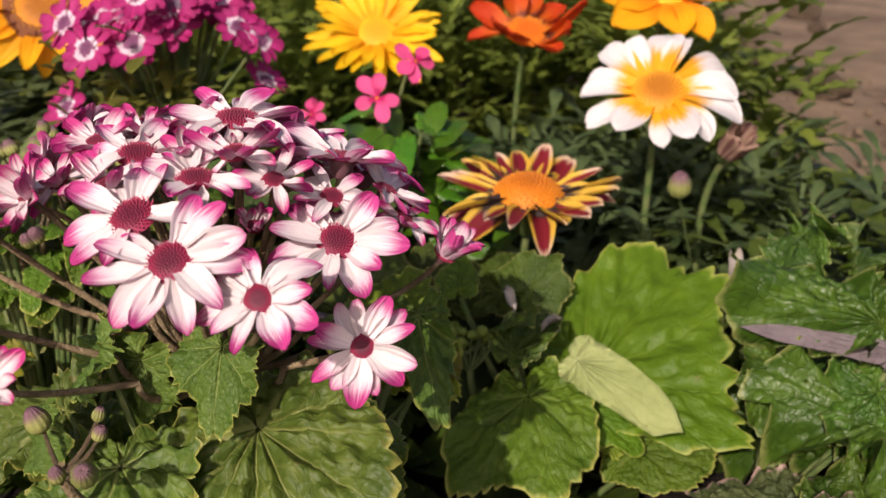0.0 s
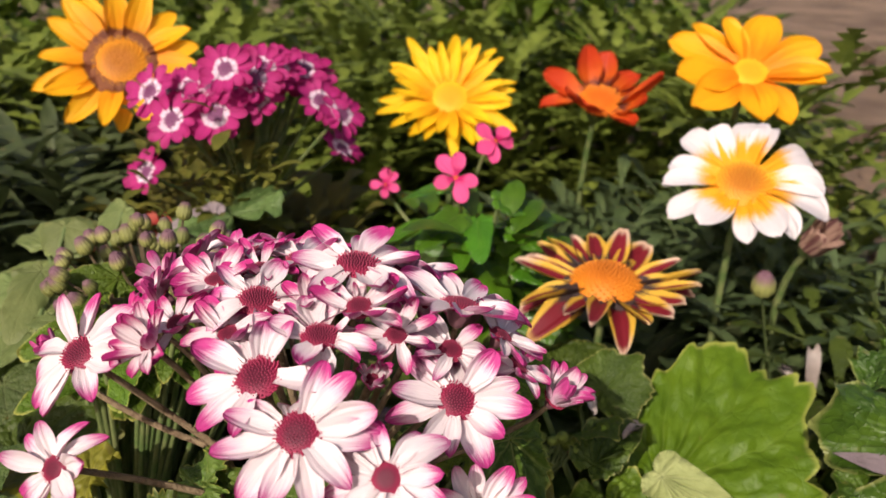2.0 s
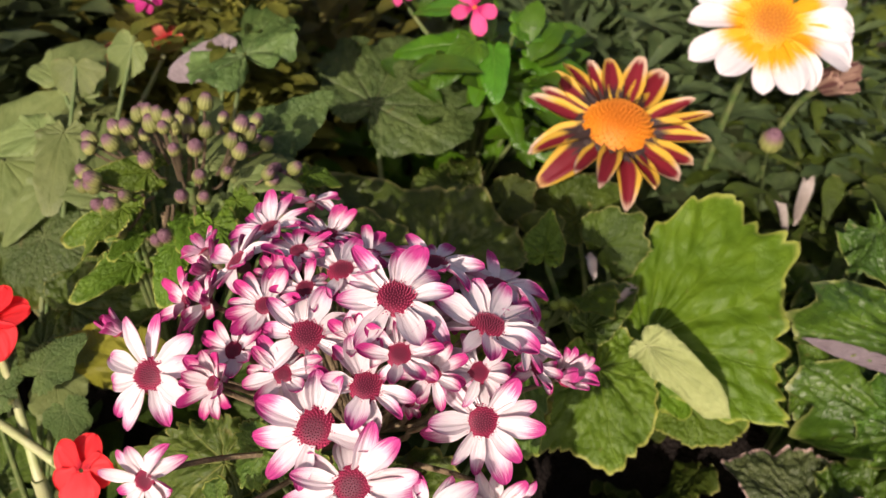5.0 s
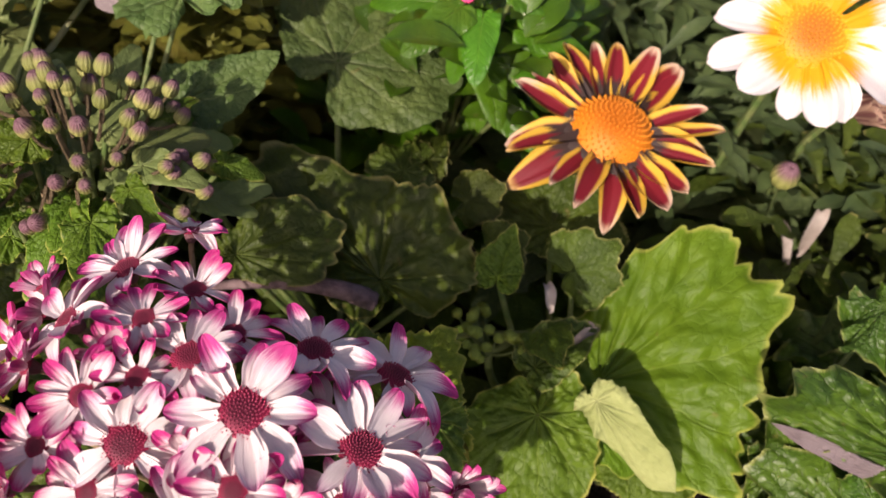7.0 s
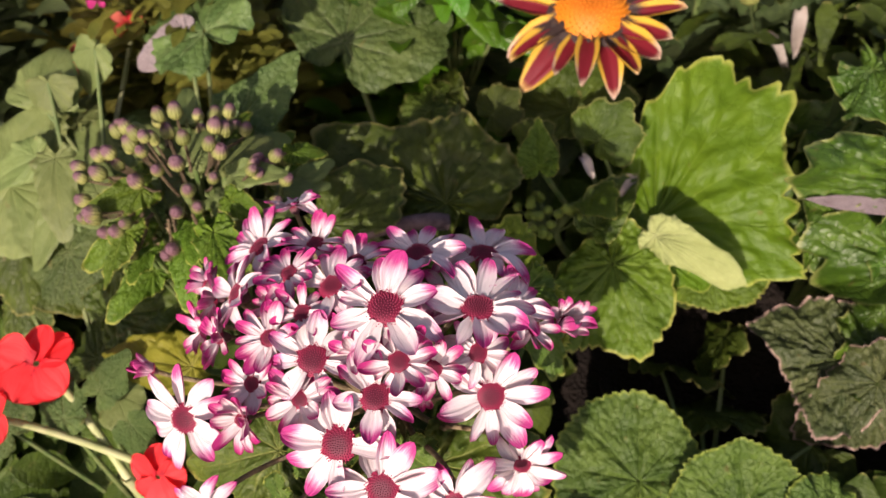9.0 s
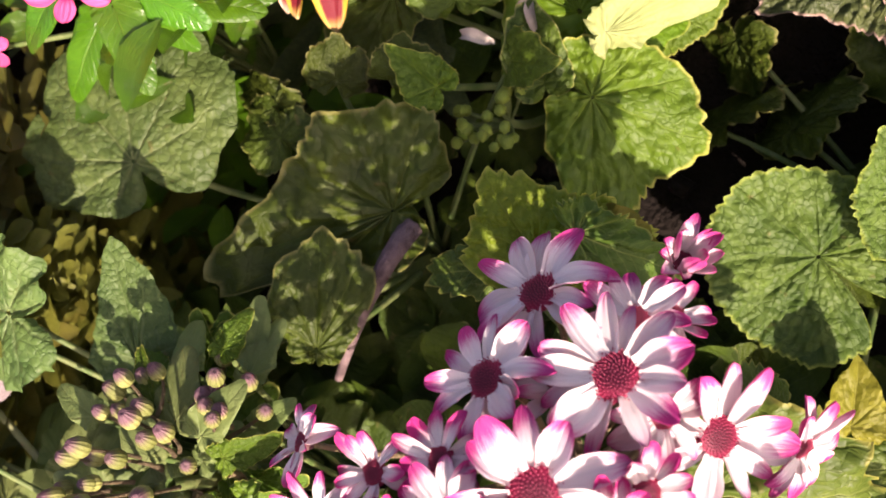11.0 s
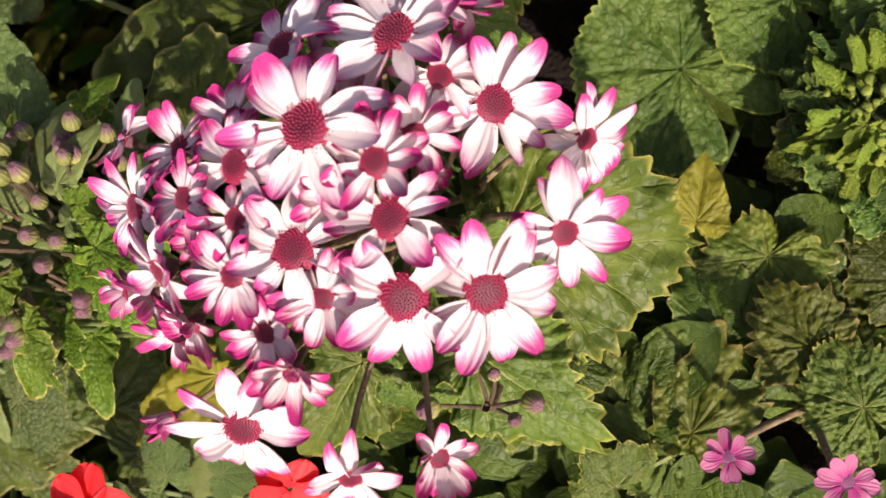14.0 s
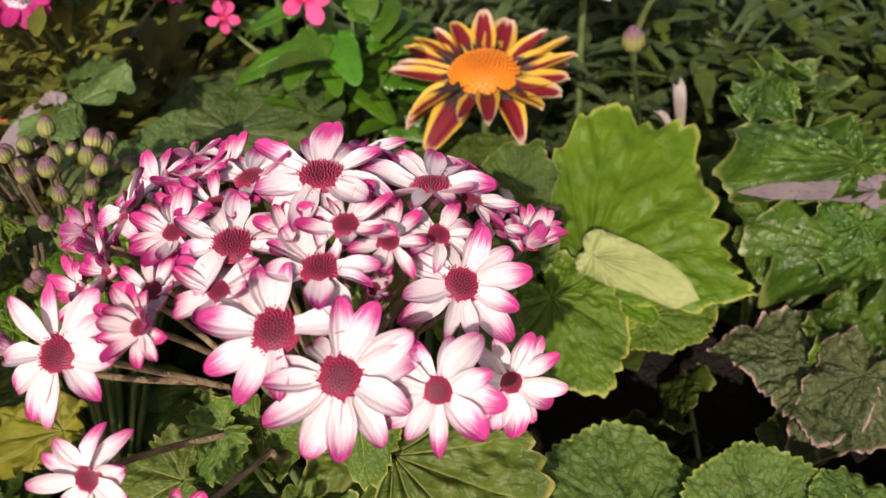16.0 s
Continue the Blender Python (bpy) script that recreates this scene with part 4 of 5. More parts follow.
leaf(plants["jagged"], (-0.045, 0.190, 0.040), (-0.025, 0.191, 0.050), 0.041, 0, "dark")
leaf(plants["impatiens"], (-0.225, 0.415, 0.150), (-0.225, 0.404, 0.140), 0.028, 0, "soft")
leaf(plants["impatiens"], (-0.202, 0.429, 0.155), (-0.214, 0.419, 0.140), 0.025, 0, "soft")
leaf(plants["impatiens"], (-0.209, 0.262, 0.100), (-0.210, 0.280, 0.110), 0.023, 0, "blue")
leaf(plants["impatiens"], (-0.190, 0.270, 0.110), (-0.178, 0.279, 0.120), 0.019, 0, "blue")
leaf(plants["impatiens"], (-0.171, 0.251, 0.115), (-0.163, 0.243, 0.110), 0.018, 0, "blue")
leaf(plants["impatiens"], (-0.240, 0.264, 0.090), (-0.254, 0.281, 0.090), 0.033, 0, "blue")
leaf(plants["impatiens"], (-0.187, 0.272, 0.100), (-0.179, 0.255, 0.100), 0.026, 0, "soft")
leaf(plants["impatiens"], (-0.210, 0.301, 0.080), (-0.218, 0.322, 0.080), 0.034, 0, "dark")
leaf(plants["impatiens"], (-0.203, 0.376, 0.090), (-0.205, 0.357, 0.080), 0.050, 0, "dark")
leaf(plants["impatiens"], (-0.236, 0.370, 0.080), (-0.225, 0.336, 0.070), 0.063, 0, "dark")
leaf(plants["impatiens"], (-0.266, 0.349, 0.070), (-0.243, 0.345, 0.070), 0.045, 0, "dark")
leaf(plants["impatiens"], (-0.225, 0.349, 0.100), (-0.208, 0.324, 0.090), 0.041, 0, "blue")
leaf(plants["jagged"], (0.023, 0.128, 0.035), (0.024, 0.150, 0.040), 0.043, 0, "dark")
leaf(plants["jagged"], (0.043, 0.141, 0.040), (0.036, 0.154, 0.040), 0.035, 0, "olive")
leaf(plants["jagged"], (0.038, 0.160, 0.045), (0.018, 0.162, 0.040), 0.036, 0, "dark", (.3, .3, .8))
leaf(plants["cabbage"], (0.041, 0.154, 0.050), (0.037, 0.167, 0.050), 0.036, 0, "crisp", (.2, .3, .9))
lobed_leaf(plants["broad"], (0.0615, 0.3580, 0.070), (0.1150, 0.4170, 0.104), "lime", ((-80, 0.34), (-52, 0.44), (-37, 0.68), (-24, 0.93), (-11, 1.07), (13, 1.06), (28, 0.84), (50, 0.78), (65, 0.80), (79, 0.90), (93, 0.62), (115, 0.36)), (-0.05, -0.45, 0.9), 0.06, -0.04)
lobed_leaf(plants["broad"], (0.0560, 0.3345, 0.094), (0.0968, 0.3115, 0.0755), "pale", ((-80, 0.22), (-34, 0.40), (-17, 0.66), (-8, 0.86), (11, 0.82), (24, 0.42), (70, 0.2)), (-0.25, -0.8, 0.5), -0.12, 0.02)
lobed_leaf(plants["broad"], (0.0674, 0.3491, 0.058), (0.0748, 0.3312, 0.0506), "bright", ((-90, 0.5), (-63, 0.72), (-32, 1.07), (47, 0.70), (90, 0.5)))
lobed_leaf(plants["broad"], (0.0861, 0.3387, 0.048), (0.1055, 0.3206, 0.0441), "mid", ((-80, 0.6), (-43, 1.2), (-26, 1.15), (44, 0.75), (96, 0.74)))
lobed_leaf(plants["broad"], (0.0365, 0.3300, 0.079), (0.0472, 0.2862, 0.063), "mid", ((-139, 0.48), (-95, 0.52), (-65, 0.58), (-33, 0.76), (32, 0.86), (52, 1.05), (76, 0.86), (106, 0.56), (150, 0.36)), (-0.15, -0.30, 0.93), -0.10, 0.10)
lobed_leaf(plants["broad"], (0.0062, 0.3696, 0.108), (0.0075, 0.3906, 0.120), "mid", ((-110, 0.40), (-60, 0.52), (60, 0.46), (110, 0.38)), fold=0.35)
lobed_leaf(plants["broad"], (0.0300, 0.3440, 0.090), (0.0520, 0.3648, 0.102), "dark", ((-98, 0.34), (-50, 0.55), (-20, 0.80), (25, 0.62), (80, 0.34)), fold=0.5)
lobed_leaf(plants["broad"], (0.0273, 0.4248, 0.082), (-0.0027, 0.4401, 0.086), "dark", ((-110, 0.45), (-70, 0.75), (-32, 0.99), (37, 0.83), (80, 0.85), (110, 0.93), (148, 1.1)), (-0.12, -0.42, 0.9), 0.12, 0.10)
lobed_leaf(plants["back"], (-0.0400, 0.3600, 0.098), (-0.1022, 0.4073, 0.113), "dark", ((-60, 0.28), (-24, 0.42), (-11, 0.98), (30, 0.56), (68, 0.56), (105, 0.50), (130, 0.52), (158, 0.34)), (-0.12, -0.42, 0.9), 0.10, 0.06)
lobed_leaf(plants["back"], (-0.0888, 0.4606, 0.114), (-0.0780, 0.5187, 0.128), "blue", ((-112, 0.40), (-73, 0.70), (-43, 0.80), (20, 0.86), (47, 0.93), (70, 0.96), (95, 0.92), (117, 0.76), (148, 0.55)), (0.0, -0.42, 0.9), 0.12, 0.08)
lobed_leaf(plants["back"], (-0.0974, 0.3503, 0.103), (-0.0597, 0.3706, 0.1175), "dark", ((-110, 0.22), (-52, 0.53), (-26, 0.78), (25, 0.87), (40, 0.80), (62, 0.40), (110, 0.22)), fold=0.15)
lobed_leaf(plants["back"], (-0.1202, 0.3683, 0.120), (-0.1056, 0.3764, 0.1257), "mid", ((-90, 0.45), (-46, 0.70), (36, 0.83), (80, 0.5)), fold=0.2)
lobed_leaf(plants["back"], (-0.1325, 0.3870, 0.139), (-0.1020, 0.4160, 0.154), "blue", ((-58, 0.39), (-18, 0.61), (20, 0.76), (75, 0.50), (102, 0.36)), fold=0.20, droop=0.05)
lobed_leaf(plants["main"], (-0.0200, 0.2960, 0.122), (-0.0080, 0.3215, 0.142), "bright", ((-100, 0.45), (-59, 0.72), (-25, 0.72), (25, 0.80), (50, 0.72), (78, 0.86), (110, 1.12), (135, 0.72)), (-0.1, -0.3, 0.93), 0.10, 0.10)
lobed_leaf(plants["cabbage"], (0.0370, 0.2360, 0.045), (0.0420, 0.2740, 0.058), "crisp", ((-160, 0.95), (-130, 1.0), (-95, 0.95), (-66, 0.98), (-34, 1.04), (32, 0.86), (62, 0.74), (100, 0.74), (130, 0.80), (158, 0.95)), (-0.1, -0.2, 0.95), 0.05, 0.05, 0.22)
lobed_leaf(plants["cabbage"], (0.0780, 0.2190, 0.050), (0.0800, 0.2470, 0.066), "crisp", ((-150, 0.8), (-116, 0.85), (-85, 1.0), (-50, 0.98), (38, 0.92), (75, 0.92), (105, 0.88), (140, 0.85)), (-0.1, -0.25, 0.95), 0.05, 0.05, 0.40)
lobed_leaf(plants["main"], (-0.0450, 0.2190, 0.134), (-0.0146, 0.1735, 0.110), "fresh", ((-110, 0.40), (-75, 0.52), (-50, 0.66), (-26, 0.80), (22, 0.82), (44, 0.80), (64, 0.78), (95, 0.50)), (-0.2, -0.4, 0.87), 0.12, 0.10)
lobed_leaf(plants["budded"], (-0.2580, 0.3864, 0.110), (-0.2017, 0.3852, 0.117), "soft", ((-120, 0.50), (-82, 0.66), (-50, 0.86), (-26, 1.05), (20, 0.95), (42, 0.86), (73, 0.70), (125, 0.63)), (-0.12, -0.42, 0.9), 0.08, 0.10)
lobed_leaf(plants["budded"], (-0.2014, 0.3176, 0.090), (-0.1630, 0.3343, 0.103), "dark", ((-100, 0.42), (-61, 0.55), (-27, 0.85), (25, 0.90), (49, 0.68), (100, 0.42)), (-0.12, -0.42, 0.9), 0.12, 0.10)
lobed_leaf(plants["crinkle"], (0.1734, 0.3336, 0.115), (0.1100, 0.3430, 0.1275), "frill", ((-120, 0.28), (-60, 0.30), (-28, 0.50), (-18, 0.78), (-9, 0.95), (8, 0.96), (20, 0.72), (40, 0.48), (80, 0.30), (130, 0.26)), (0.0, -0.7, 0.7), -0.15, 0.05)
lobed_leaf(plants["crinkle"], (0.1780, 0.3240, 0.106), (0.1190, 0.3360, 0.111), "purple", ((-40, 0.12), (-8, 0.42), (-4, 0.74), (5, 0.74), (9, 0.46), (40, 0.12)), (0.0, -0.9, 0.4), 0.1, 0.0)
lobed_leaf(plants["crinkle"], (0.1375, 0.3375, 0.092), (0.1315, 0.3235, 0.066), "frill", ((-110, 0.45), (-50, 0.50), (-20, 0.86), (18, 0.86), (58, 0.56), (105, 0.50)), (-0.2, -0.85, 0.45), 0.15, 0.0)
lobed_leaf(plants["crinkle"], (0.1722, 0.3229, 0.090), (0.1490, 0.3106, 0.0771), "frill", ((-130, 0.45), (-72, 0.66), (-42, 0.92), (34, 0.82), (77, 0.75), (130, 0.55)), (-0.1, -0.6, 0.75), 0.1)
lobed_leaf(plants["crinkle"], (0.1529, 0.2761, 0.055), (0.1573, 0.3088, 0.0695), "frill", ((-160, 0.62), (-124, 0.62), (-77, 0.66), (-40, 0.84), (-19, 0.88), (19, 1.05), (42, 0.90), (96, 0.66), (140, 0.6)), (0.0, -0.4, 0.9), 0.06)
lobed_leaf(plants["crinkle"], (0.1356, 0.2821, 0.055), (0.0979, 0.3062, 0.0536), "dusk", ((-150, 0.60), (-120, 0.78), (-92, 0.90), (-55, 0.60), (-24, 0.62), (24, 0.86), (53, 0.72), (90, 0.70), (140, 0.7)), (-0.05, -0.1, 0.95), 0.04, 0.08)
lobed_leaf(plants["cabbage"], (-0.0052, 0.1935, 0.055), (0.0148, 0.2040, 0.0626), "yellow", ((-76, 0.48), (-45, 0.62), (30, 0.62), (70, 0.45)), fold=0.5)
lobed_leaf(plants["jagged"], (0.0001, 0.1678, 0.048), (-0.0289, 0.1683, 0.050), "olive", ((-165, 0.6), (-131, 0.78), (-93, 0.9), (-55, 0.8), (-27, 0.88), (40, 0.86), (77, 0.78), (125, 0.6)), (0.0, -0.1, 0.95), 0.15)
lobed_leaf(plants["jagged"], (-0.0160, 0.1384, 0.055), (-0.0071, 0.1639, 0.0577), "olive", ((-150, 0.5), (-95, 0.75), (-61, 0.72), (-30, 0.8), (22, 0.78), (52, 0.78), (88, 0.6), (140, 0.5)), (0.0, -0.1, 0.95), 0.25)
lobed_leaf(plants["jagged"], (-0.0213, 0.1146, 0.058), (-0.0149, 0.1371, 0.0604), "fresh", ((-150, 0.78), (-111, 0.8), (-75, 0.8), (-40, 0.85), (23, 1.0), (62, 0.85), (114, 0.7), (155, 0.72)), (0.0, -0.1, 0.95), 0.05)
lobed_leaf(plants["jagged"], (-0.0815, 0.1674, 0.050), (-0.0660, 0.1931, 0.0554), "fresh", ((-100, 0.4), (-60, 0.6), (-30, 0.75), (31, 0.95), (66, 0.75), (115, 0.5)), (0.0, -0.2, 0.95), 0.12)
lobed_leaf(plants["jagged"], (-0.0639, 0.1488, 0.052), (-0.0262, 0.1676, 0.0559), "olive", ((-100, 0.35), (-47, 0.52), (-12, 0.72), (24, 0.75), (58, 0.65), (110, 0.4)), (0.0, -0.2, 0.95), 0.2)
lobed_leaf(plants["main"], (-0.0718, 0.2066, 0.112), (-0.0557, 0.1866, 0.1035), "fresh", ((-100, 0.4), (-62, 0.55), (-28, 0.78), (30, 1.1), (52, 0.8), (90, 0.5)), (-0.2, -0.5, 0.8), 0.15)
lobed_leaf(plants["main"], (-0.0960, 0.2350, 0.108), (-0.1210, 0.2240, 0.086), "fresh", ((-110, 0.5), (-60, 0.7), (-30, 0.8), (25, 1.0), (60, 1.05), (90, 0.7)), (-0.2, -0.5, 0.8), 0.15)
lobed_leaf(plants["main"], (-0.0946, 0.2101, 0.078), (-0.0879, 0.1741, 0.0572), "fresh", ((-90, 0.35), (-50, 0.55), (-28, 0.75), (15, 0.85), (40, 0.66), (90, 0.4)), (-0.2, -0.5, 0.8), 0.15)
lobed_leaf(plants["budded"], (-0.1480, 0.2750, 0.115), (-0.2000, 0.2915, 0.1035), "yellow", ((-110, 0.2), (-50, 0.3), (-20, 0.60), (20, 0.56), (50, 0.34), (110, 0.2)), (-0.3, -0.3, 0.9), 0.1)
for a, b in (((0.060, 0.300, 0.022), (0.092, 0.294, 0.016)), ((0.075, 0.275, 0.020), (0.105, 0.280, 0.014)), ((0.095, 0.315, 0.022), (0.080, 0.300, 0.014))):
    leaf(plants["cabbage"], a, b, 0.05, 0, "dark", (0.5, 0.75, 0.45))
leaf(plants["crinkle"], (0.146, 0.268, 0.060), (0.116, 0.252, 0.045), 0.040, 0, "dusk", (0.1, -0.3, 0.9))

back = plants["back"]
part("main_stem", tube("main_stem", local(back, (-0.0408, 0.3513, 0.095)), local(back, (-0.0629, 0.3431, 0.11)) * 1.0 + Vector((0, 0, 0.006)), local(back, (-0.106, 0.3439, 0.085)), 0.0046, 0.0018, STEM_PURPLE), back, Matrix(), "thick purplish woody stem")

# ---- the white and magenta cineraria ----
main = plants["main"]
NODE = Vector((-0.060, 0.246, 0.135))
stalk(main, "main_stem", tuple(NODE), (0, 0, 1), (-0.055, 0.225, 0), 0.0028, 0.004, STEM_RED)


daisies = []


def daisy(place, normal, radius, petals, share=0.31, lift=4.0, spread=8.0, seed=0, label="", kind="cineraria"):
    daisies.append((Vector(place), normal, radius, petals, share, lift, spread, seed, label, kind))


def open_daisies():
    """Builds the heads of the dome; petals make way for the eyes of their neighbours."""
    for p, normal, radius, petals, share, lift, spread, seed, label, kind in daisies:
        avoid = [(q[0], q[2] * q[4] * 1.4) for q in daisies if q[7] != seed and (q[0] - p).length < 0.04 and q[7] < 29]
        head(main, p, normal, radius, kind, petals, "crimson", share, lift, spread * 1.5, 1, CUP_RED, seed, avoid, label)
        low = NODE + Vector(((p.x - NODE.x) * 0.45, (p.y - NODE.y) * 0.45, (p.z - NODE.z) * 0.4))
        stalk(main, "flower_stem", tuple(p - Vector(normal).normalized() * radius * share * 0.8), normal, tuple(low), 0.0008, 0.0010, STEM_RED)
        stalk(main, "side_stem", tuple(low), (0, 0, 1), tuple(NODE), 0.0010, 0.0012, STEM_RED)


daisy((-0.0499, 0.2392, 0.2147), (0.05, -0.15, 1), 0.0187, 12, 0.32, 2, 6, 1)
daisy((-0.0229, 0.2423, 0.2040), (0.15, 0.15, 0.95), 0.0176, 13, 0.32, 4, 8, 2)
daisy((-0.0242, 0.2310, 0.1969), (0.25, -0.4, 0.85), 0.0119, 12, 0.29, 2, 10, 3)
daisy((-0.0215, 0.2203, 0.1889), (0.2, -0.6, 0.75), 0.0171, 12, 0.30, 0, 8, 4)
daisy((-0.0137, 0.2058, 0.1673), (0.0, -0.85, 0.5), 0.0138, 13, 0.25, 3, 6, 5)
daisy((-0.0339, 0.1894, 0.1872), (0.0, -0.75, 0.65), 0.0143, 11, 0.26, 2, 8, 6)
daisy((-0.0537, 0.1923, 0.1942), (-0.05, -0.62, 0.78), 0.0172, 12, 0.31, 0, 8, 7)
daisy((-0.0657, 0.2042, 0.2001), (-0.1, -0.5, 0.85), 0.0176, 11, 0.32, 2, 8, 8)
daisy((-0.0767, 0.2171, 0.2035), (-0.15, -0.4, 0.9), 0.0123, 12, 0.25, 6, 12, 9, kind="young")
daisy((-0.0857, 0.2351, 0.2093), (-0.15, -0.3, 0.95), 0.0121, 13, 0.27, 8, 8, 10, kind="young")
daisy((-0.0725, 0.2275, 0.2081), (0.1, -0.3, 0.95), 0.0143, 10, 0.36, 2, 10, 11)
daisy((-0.0539, 0.2149, 0.2060), (0.1, -0.25, 0.95), 0.0143, 10, 0.33, 2, 10, 12)
daisy((-0.0463, 0.2235, 0.2103), (0.0, -0.3, 0.95), 0.0123, 12, 0.31, 8, 12, 13, kind="young")
daisy((-0.0373, 0.2237, 0.2034), (0.2, -0.35, 0.9), 0.0105, 11, 0.31, 6, 12, 14, kind="young")
daisy((-0.0988, 0.2539, 0.2052), (-0.7, 0.0, 0.7), 0.0138, 12, 0.31, 0, 8, 15)
daisy((-0.0921, 0.2242, 0.2018), (-0.3, -0.4, 0.85), 0.0116, 11, 0.27, 6, 12, 16, kind="young")
daisy((-0.0947, 0.2132, 0.2011), (-0.4, -0.5, 0.75), 0.0110, 14, 0.24, 30, 18, 17, "half open magenta and white daisy", kind="young")
daisy((-0.1149, 0.2178, 0.1944), (-0.30, -0.60, 0.75), 0.0174, 10, 0.29, 0, 7, 18)
daisy((-0.0668, 0.2503, 0.2110), (-0.1, 0.0, 1), 0.0130, 11, 0.33, 2, 12, 19)
daisy((-0.0810, 0.2572, 0.2095), (-0.2, 0.1, 0.95), 0.0116, 12, 0.29, 6, 14, 20, kind="young")
daisy((-0.0948, 0.2754, 0.1989), (-0.35, 0.2, 0.9), 0.0149, 13, 0.29, 4, 8, 21)
daisy((-0.0857, 0.2944, 0.1949), (-0.2, 0.6, 0.75), 0.0110, 12, 0.29, 4, 8, 22)
daisy((-0.0205, 0.2693, 0.1921), (0.2, 0.45, 0.85), 0.0176, 11, 0.30, 0, 10, 23)
daisy((-0.0410, 0.2636, 0.2046), (0.0, 0.3, 0.95), 0.0154, 11, 0.31, 0, 10, 24)
daisy((-0.0759, 0.2422, 0.2105), (-0.1, -0.1, 0.95), 0.0108, 10, 0.29, 10, 16, 25, kind="young")
daisy((0.0044, 0.2511, 0.1737), (0.5, -0.2, 0.8), 0.0125, 13, 0.28, 62, 8, 26, "half closed white and pink daisy bud")
daisy((-0.0120, 0.2480, 0.1935), (0.5, 0.0, 0.85), 0.0127, 11, 0.29, 2, 10, 27)
daisy((-0.1060, 0.2440, 0.1960), (-0.8, -0.2, 0.5), 0.0110, 11, 0.29, 10, 12, 28, kind="young")
daisy((-0.1115, 0.2621, 0.1900), (-0.85, -0.1, 0.35), 0.0115, 11, 0.28, 14, 16, 29, kind="young")
daisy((-0.1170, 0.2531, 0.1850), (-0.8, -0.35, 0.3), 0.0110, 10, 0.28, 10, 16, 30, kind="young")
daisy((-0.0426, 0.2216, 0.1920), (0.3, -0.5, 0.7), 0.0075, 12, 0.30, 62, 12, 31, "closed withered pink and white bud", kind="young")
daisy((-0.0748, 0.2720, 0.2030), (-0.1, 0.2, 1), 0.0115, 11, 0.30, 8, 16, 32, kind="young")
daisy((-0.0067, 0.2432, 0.1870), (0.6, -0.2, 0.7), 0.0105, 11, 0.30, 6, 14, 33, kind="young")
daisy((-0.1133, 0.2655, 0.1960), (-0.6, 0.3, 0.5), 0.0085, 10, 0.28, 26, 14, 34, kind="young")
daisy((-0.1360, 0.2435, 0.1780), (-0.6, 0.0, 0.8), 0.0085, 11, 0.28, 72, 6, 35, "closed slender pink bud", kind="young")
daisy((-0.1115, 0.1955, 0.1770), (-0.3, -0.75, 0.55), 0.0125, 11, 0.28, 6, 10, 36)
daisy((-0.0960, 0.1843, 0.1664), (0.0, -0.7, 0.7), 0.0110, 11, 0.28, 22, 14, 37, kind="young")
daisy((-0.0600, 0.2600, 0.2085), (0.0, 0.15, 1), 0.0115, 11, 0.30, 6, 16, 38, kind="young")
daisy((-0.0330, 0.2500, 0.2000), (0.2, 0.2, 0.9), 0.0120, 11, 0.30, 2, 14, 39)
daisy((-0.0590, 0.2290, 0.2070), (0.0, -0.2, 1), 0.0090, 10, 0.28, 24, 18, 40, kind="young")
daisy((-0.0840, 0.2480, 0.2060), (-0.3, -0.1, 0.9), 0.0100, 10, 0.28, 16, 18, 41, kind="young")
open_daisies()
for k, (p, w, s) in enumerate((((-0.095, 0.200, 0.147), (-0.4, 0, 1), 0.0034), ((-0.074, 0.179, 0.147), (0.2, -0.6, 0.8), 0.0034),
                               ((-0.081, 0.180, 0.146), (0, -0.4, 1), 0.0022), ((-0.075, 0.191, 0.150), (0.4, 0, 1), 0.0020), ((-0.077, 0.196, 0.152), (0.3, 0.3, 1), 0.0018))):
    bud(main, p, w, s, (-0.085, 0.189, 0.140), BUD_SHAPE, STEM_RED)
stalk(main, "side_stem", (-0.085, 0.189, 0.142), (0, 0, 1), (-0.068, 0.215, 0.10), 0.0013, 0.0018, STEM_RED)

# ---- the budding cineraria ----
budded = plants["budded"]
rnd = random.Random(5)
for k in range(60):
    a, r = rnd.uniform(0, 6.28), math.sqrt(rnd.uniform(0, 1))
    p = Vector((-0.147 + 0.048 * r * math.cos(a), 0.341 + 0.034 * r * math.sin(a), 0.185 - 0.024 * r * r + rnd.uniform(-0.012, 0.004)))
    way = Vector((math.cos(a) * r, math.sin(a) * r, 1.1))
    bud(budded, p, way, rnd.uniform(0.0027, 0.0037), (-0.147 + 0.6 * (p.x + 0.147), 0.341 + 0.6 * (p.y - 0.341), 0.158), BUD_SHAPE, STEM_RED)
stalk(budded, "main_stem", (-0.147, 0.341, 0.152), (0, 0, 1), (-0.165, 0.33, 0), 0.0022, 0.003, STEM)
for k in range(7):
    a = k * 0.9
    stalk(budded, "side_stem", (-0.147 + 0.026 * math.cos(a), 0.341 + 0.018 * math.sin(a), 0.151), (0, 0, 1), (-0.160, 0.328, 0.115), 0.0011, 0.0014, STEM_RED)

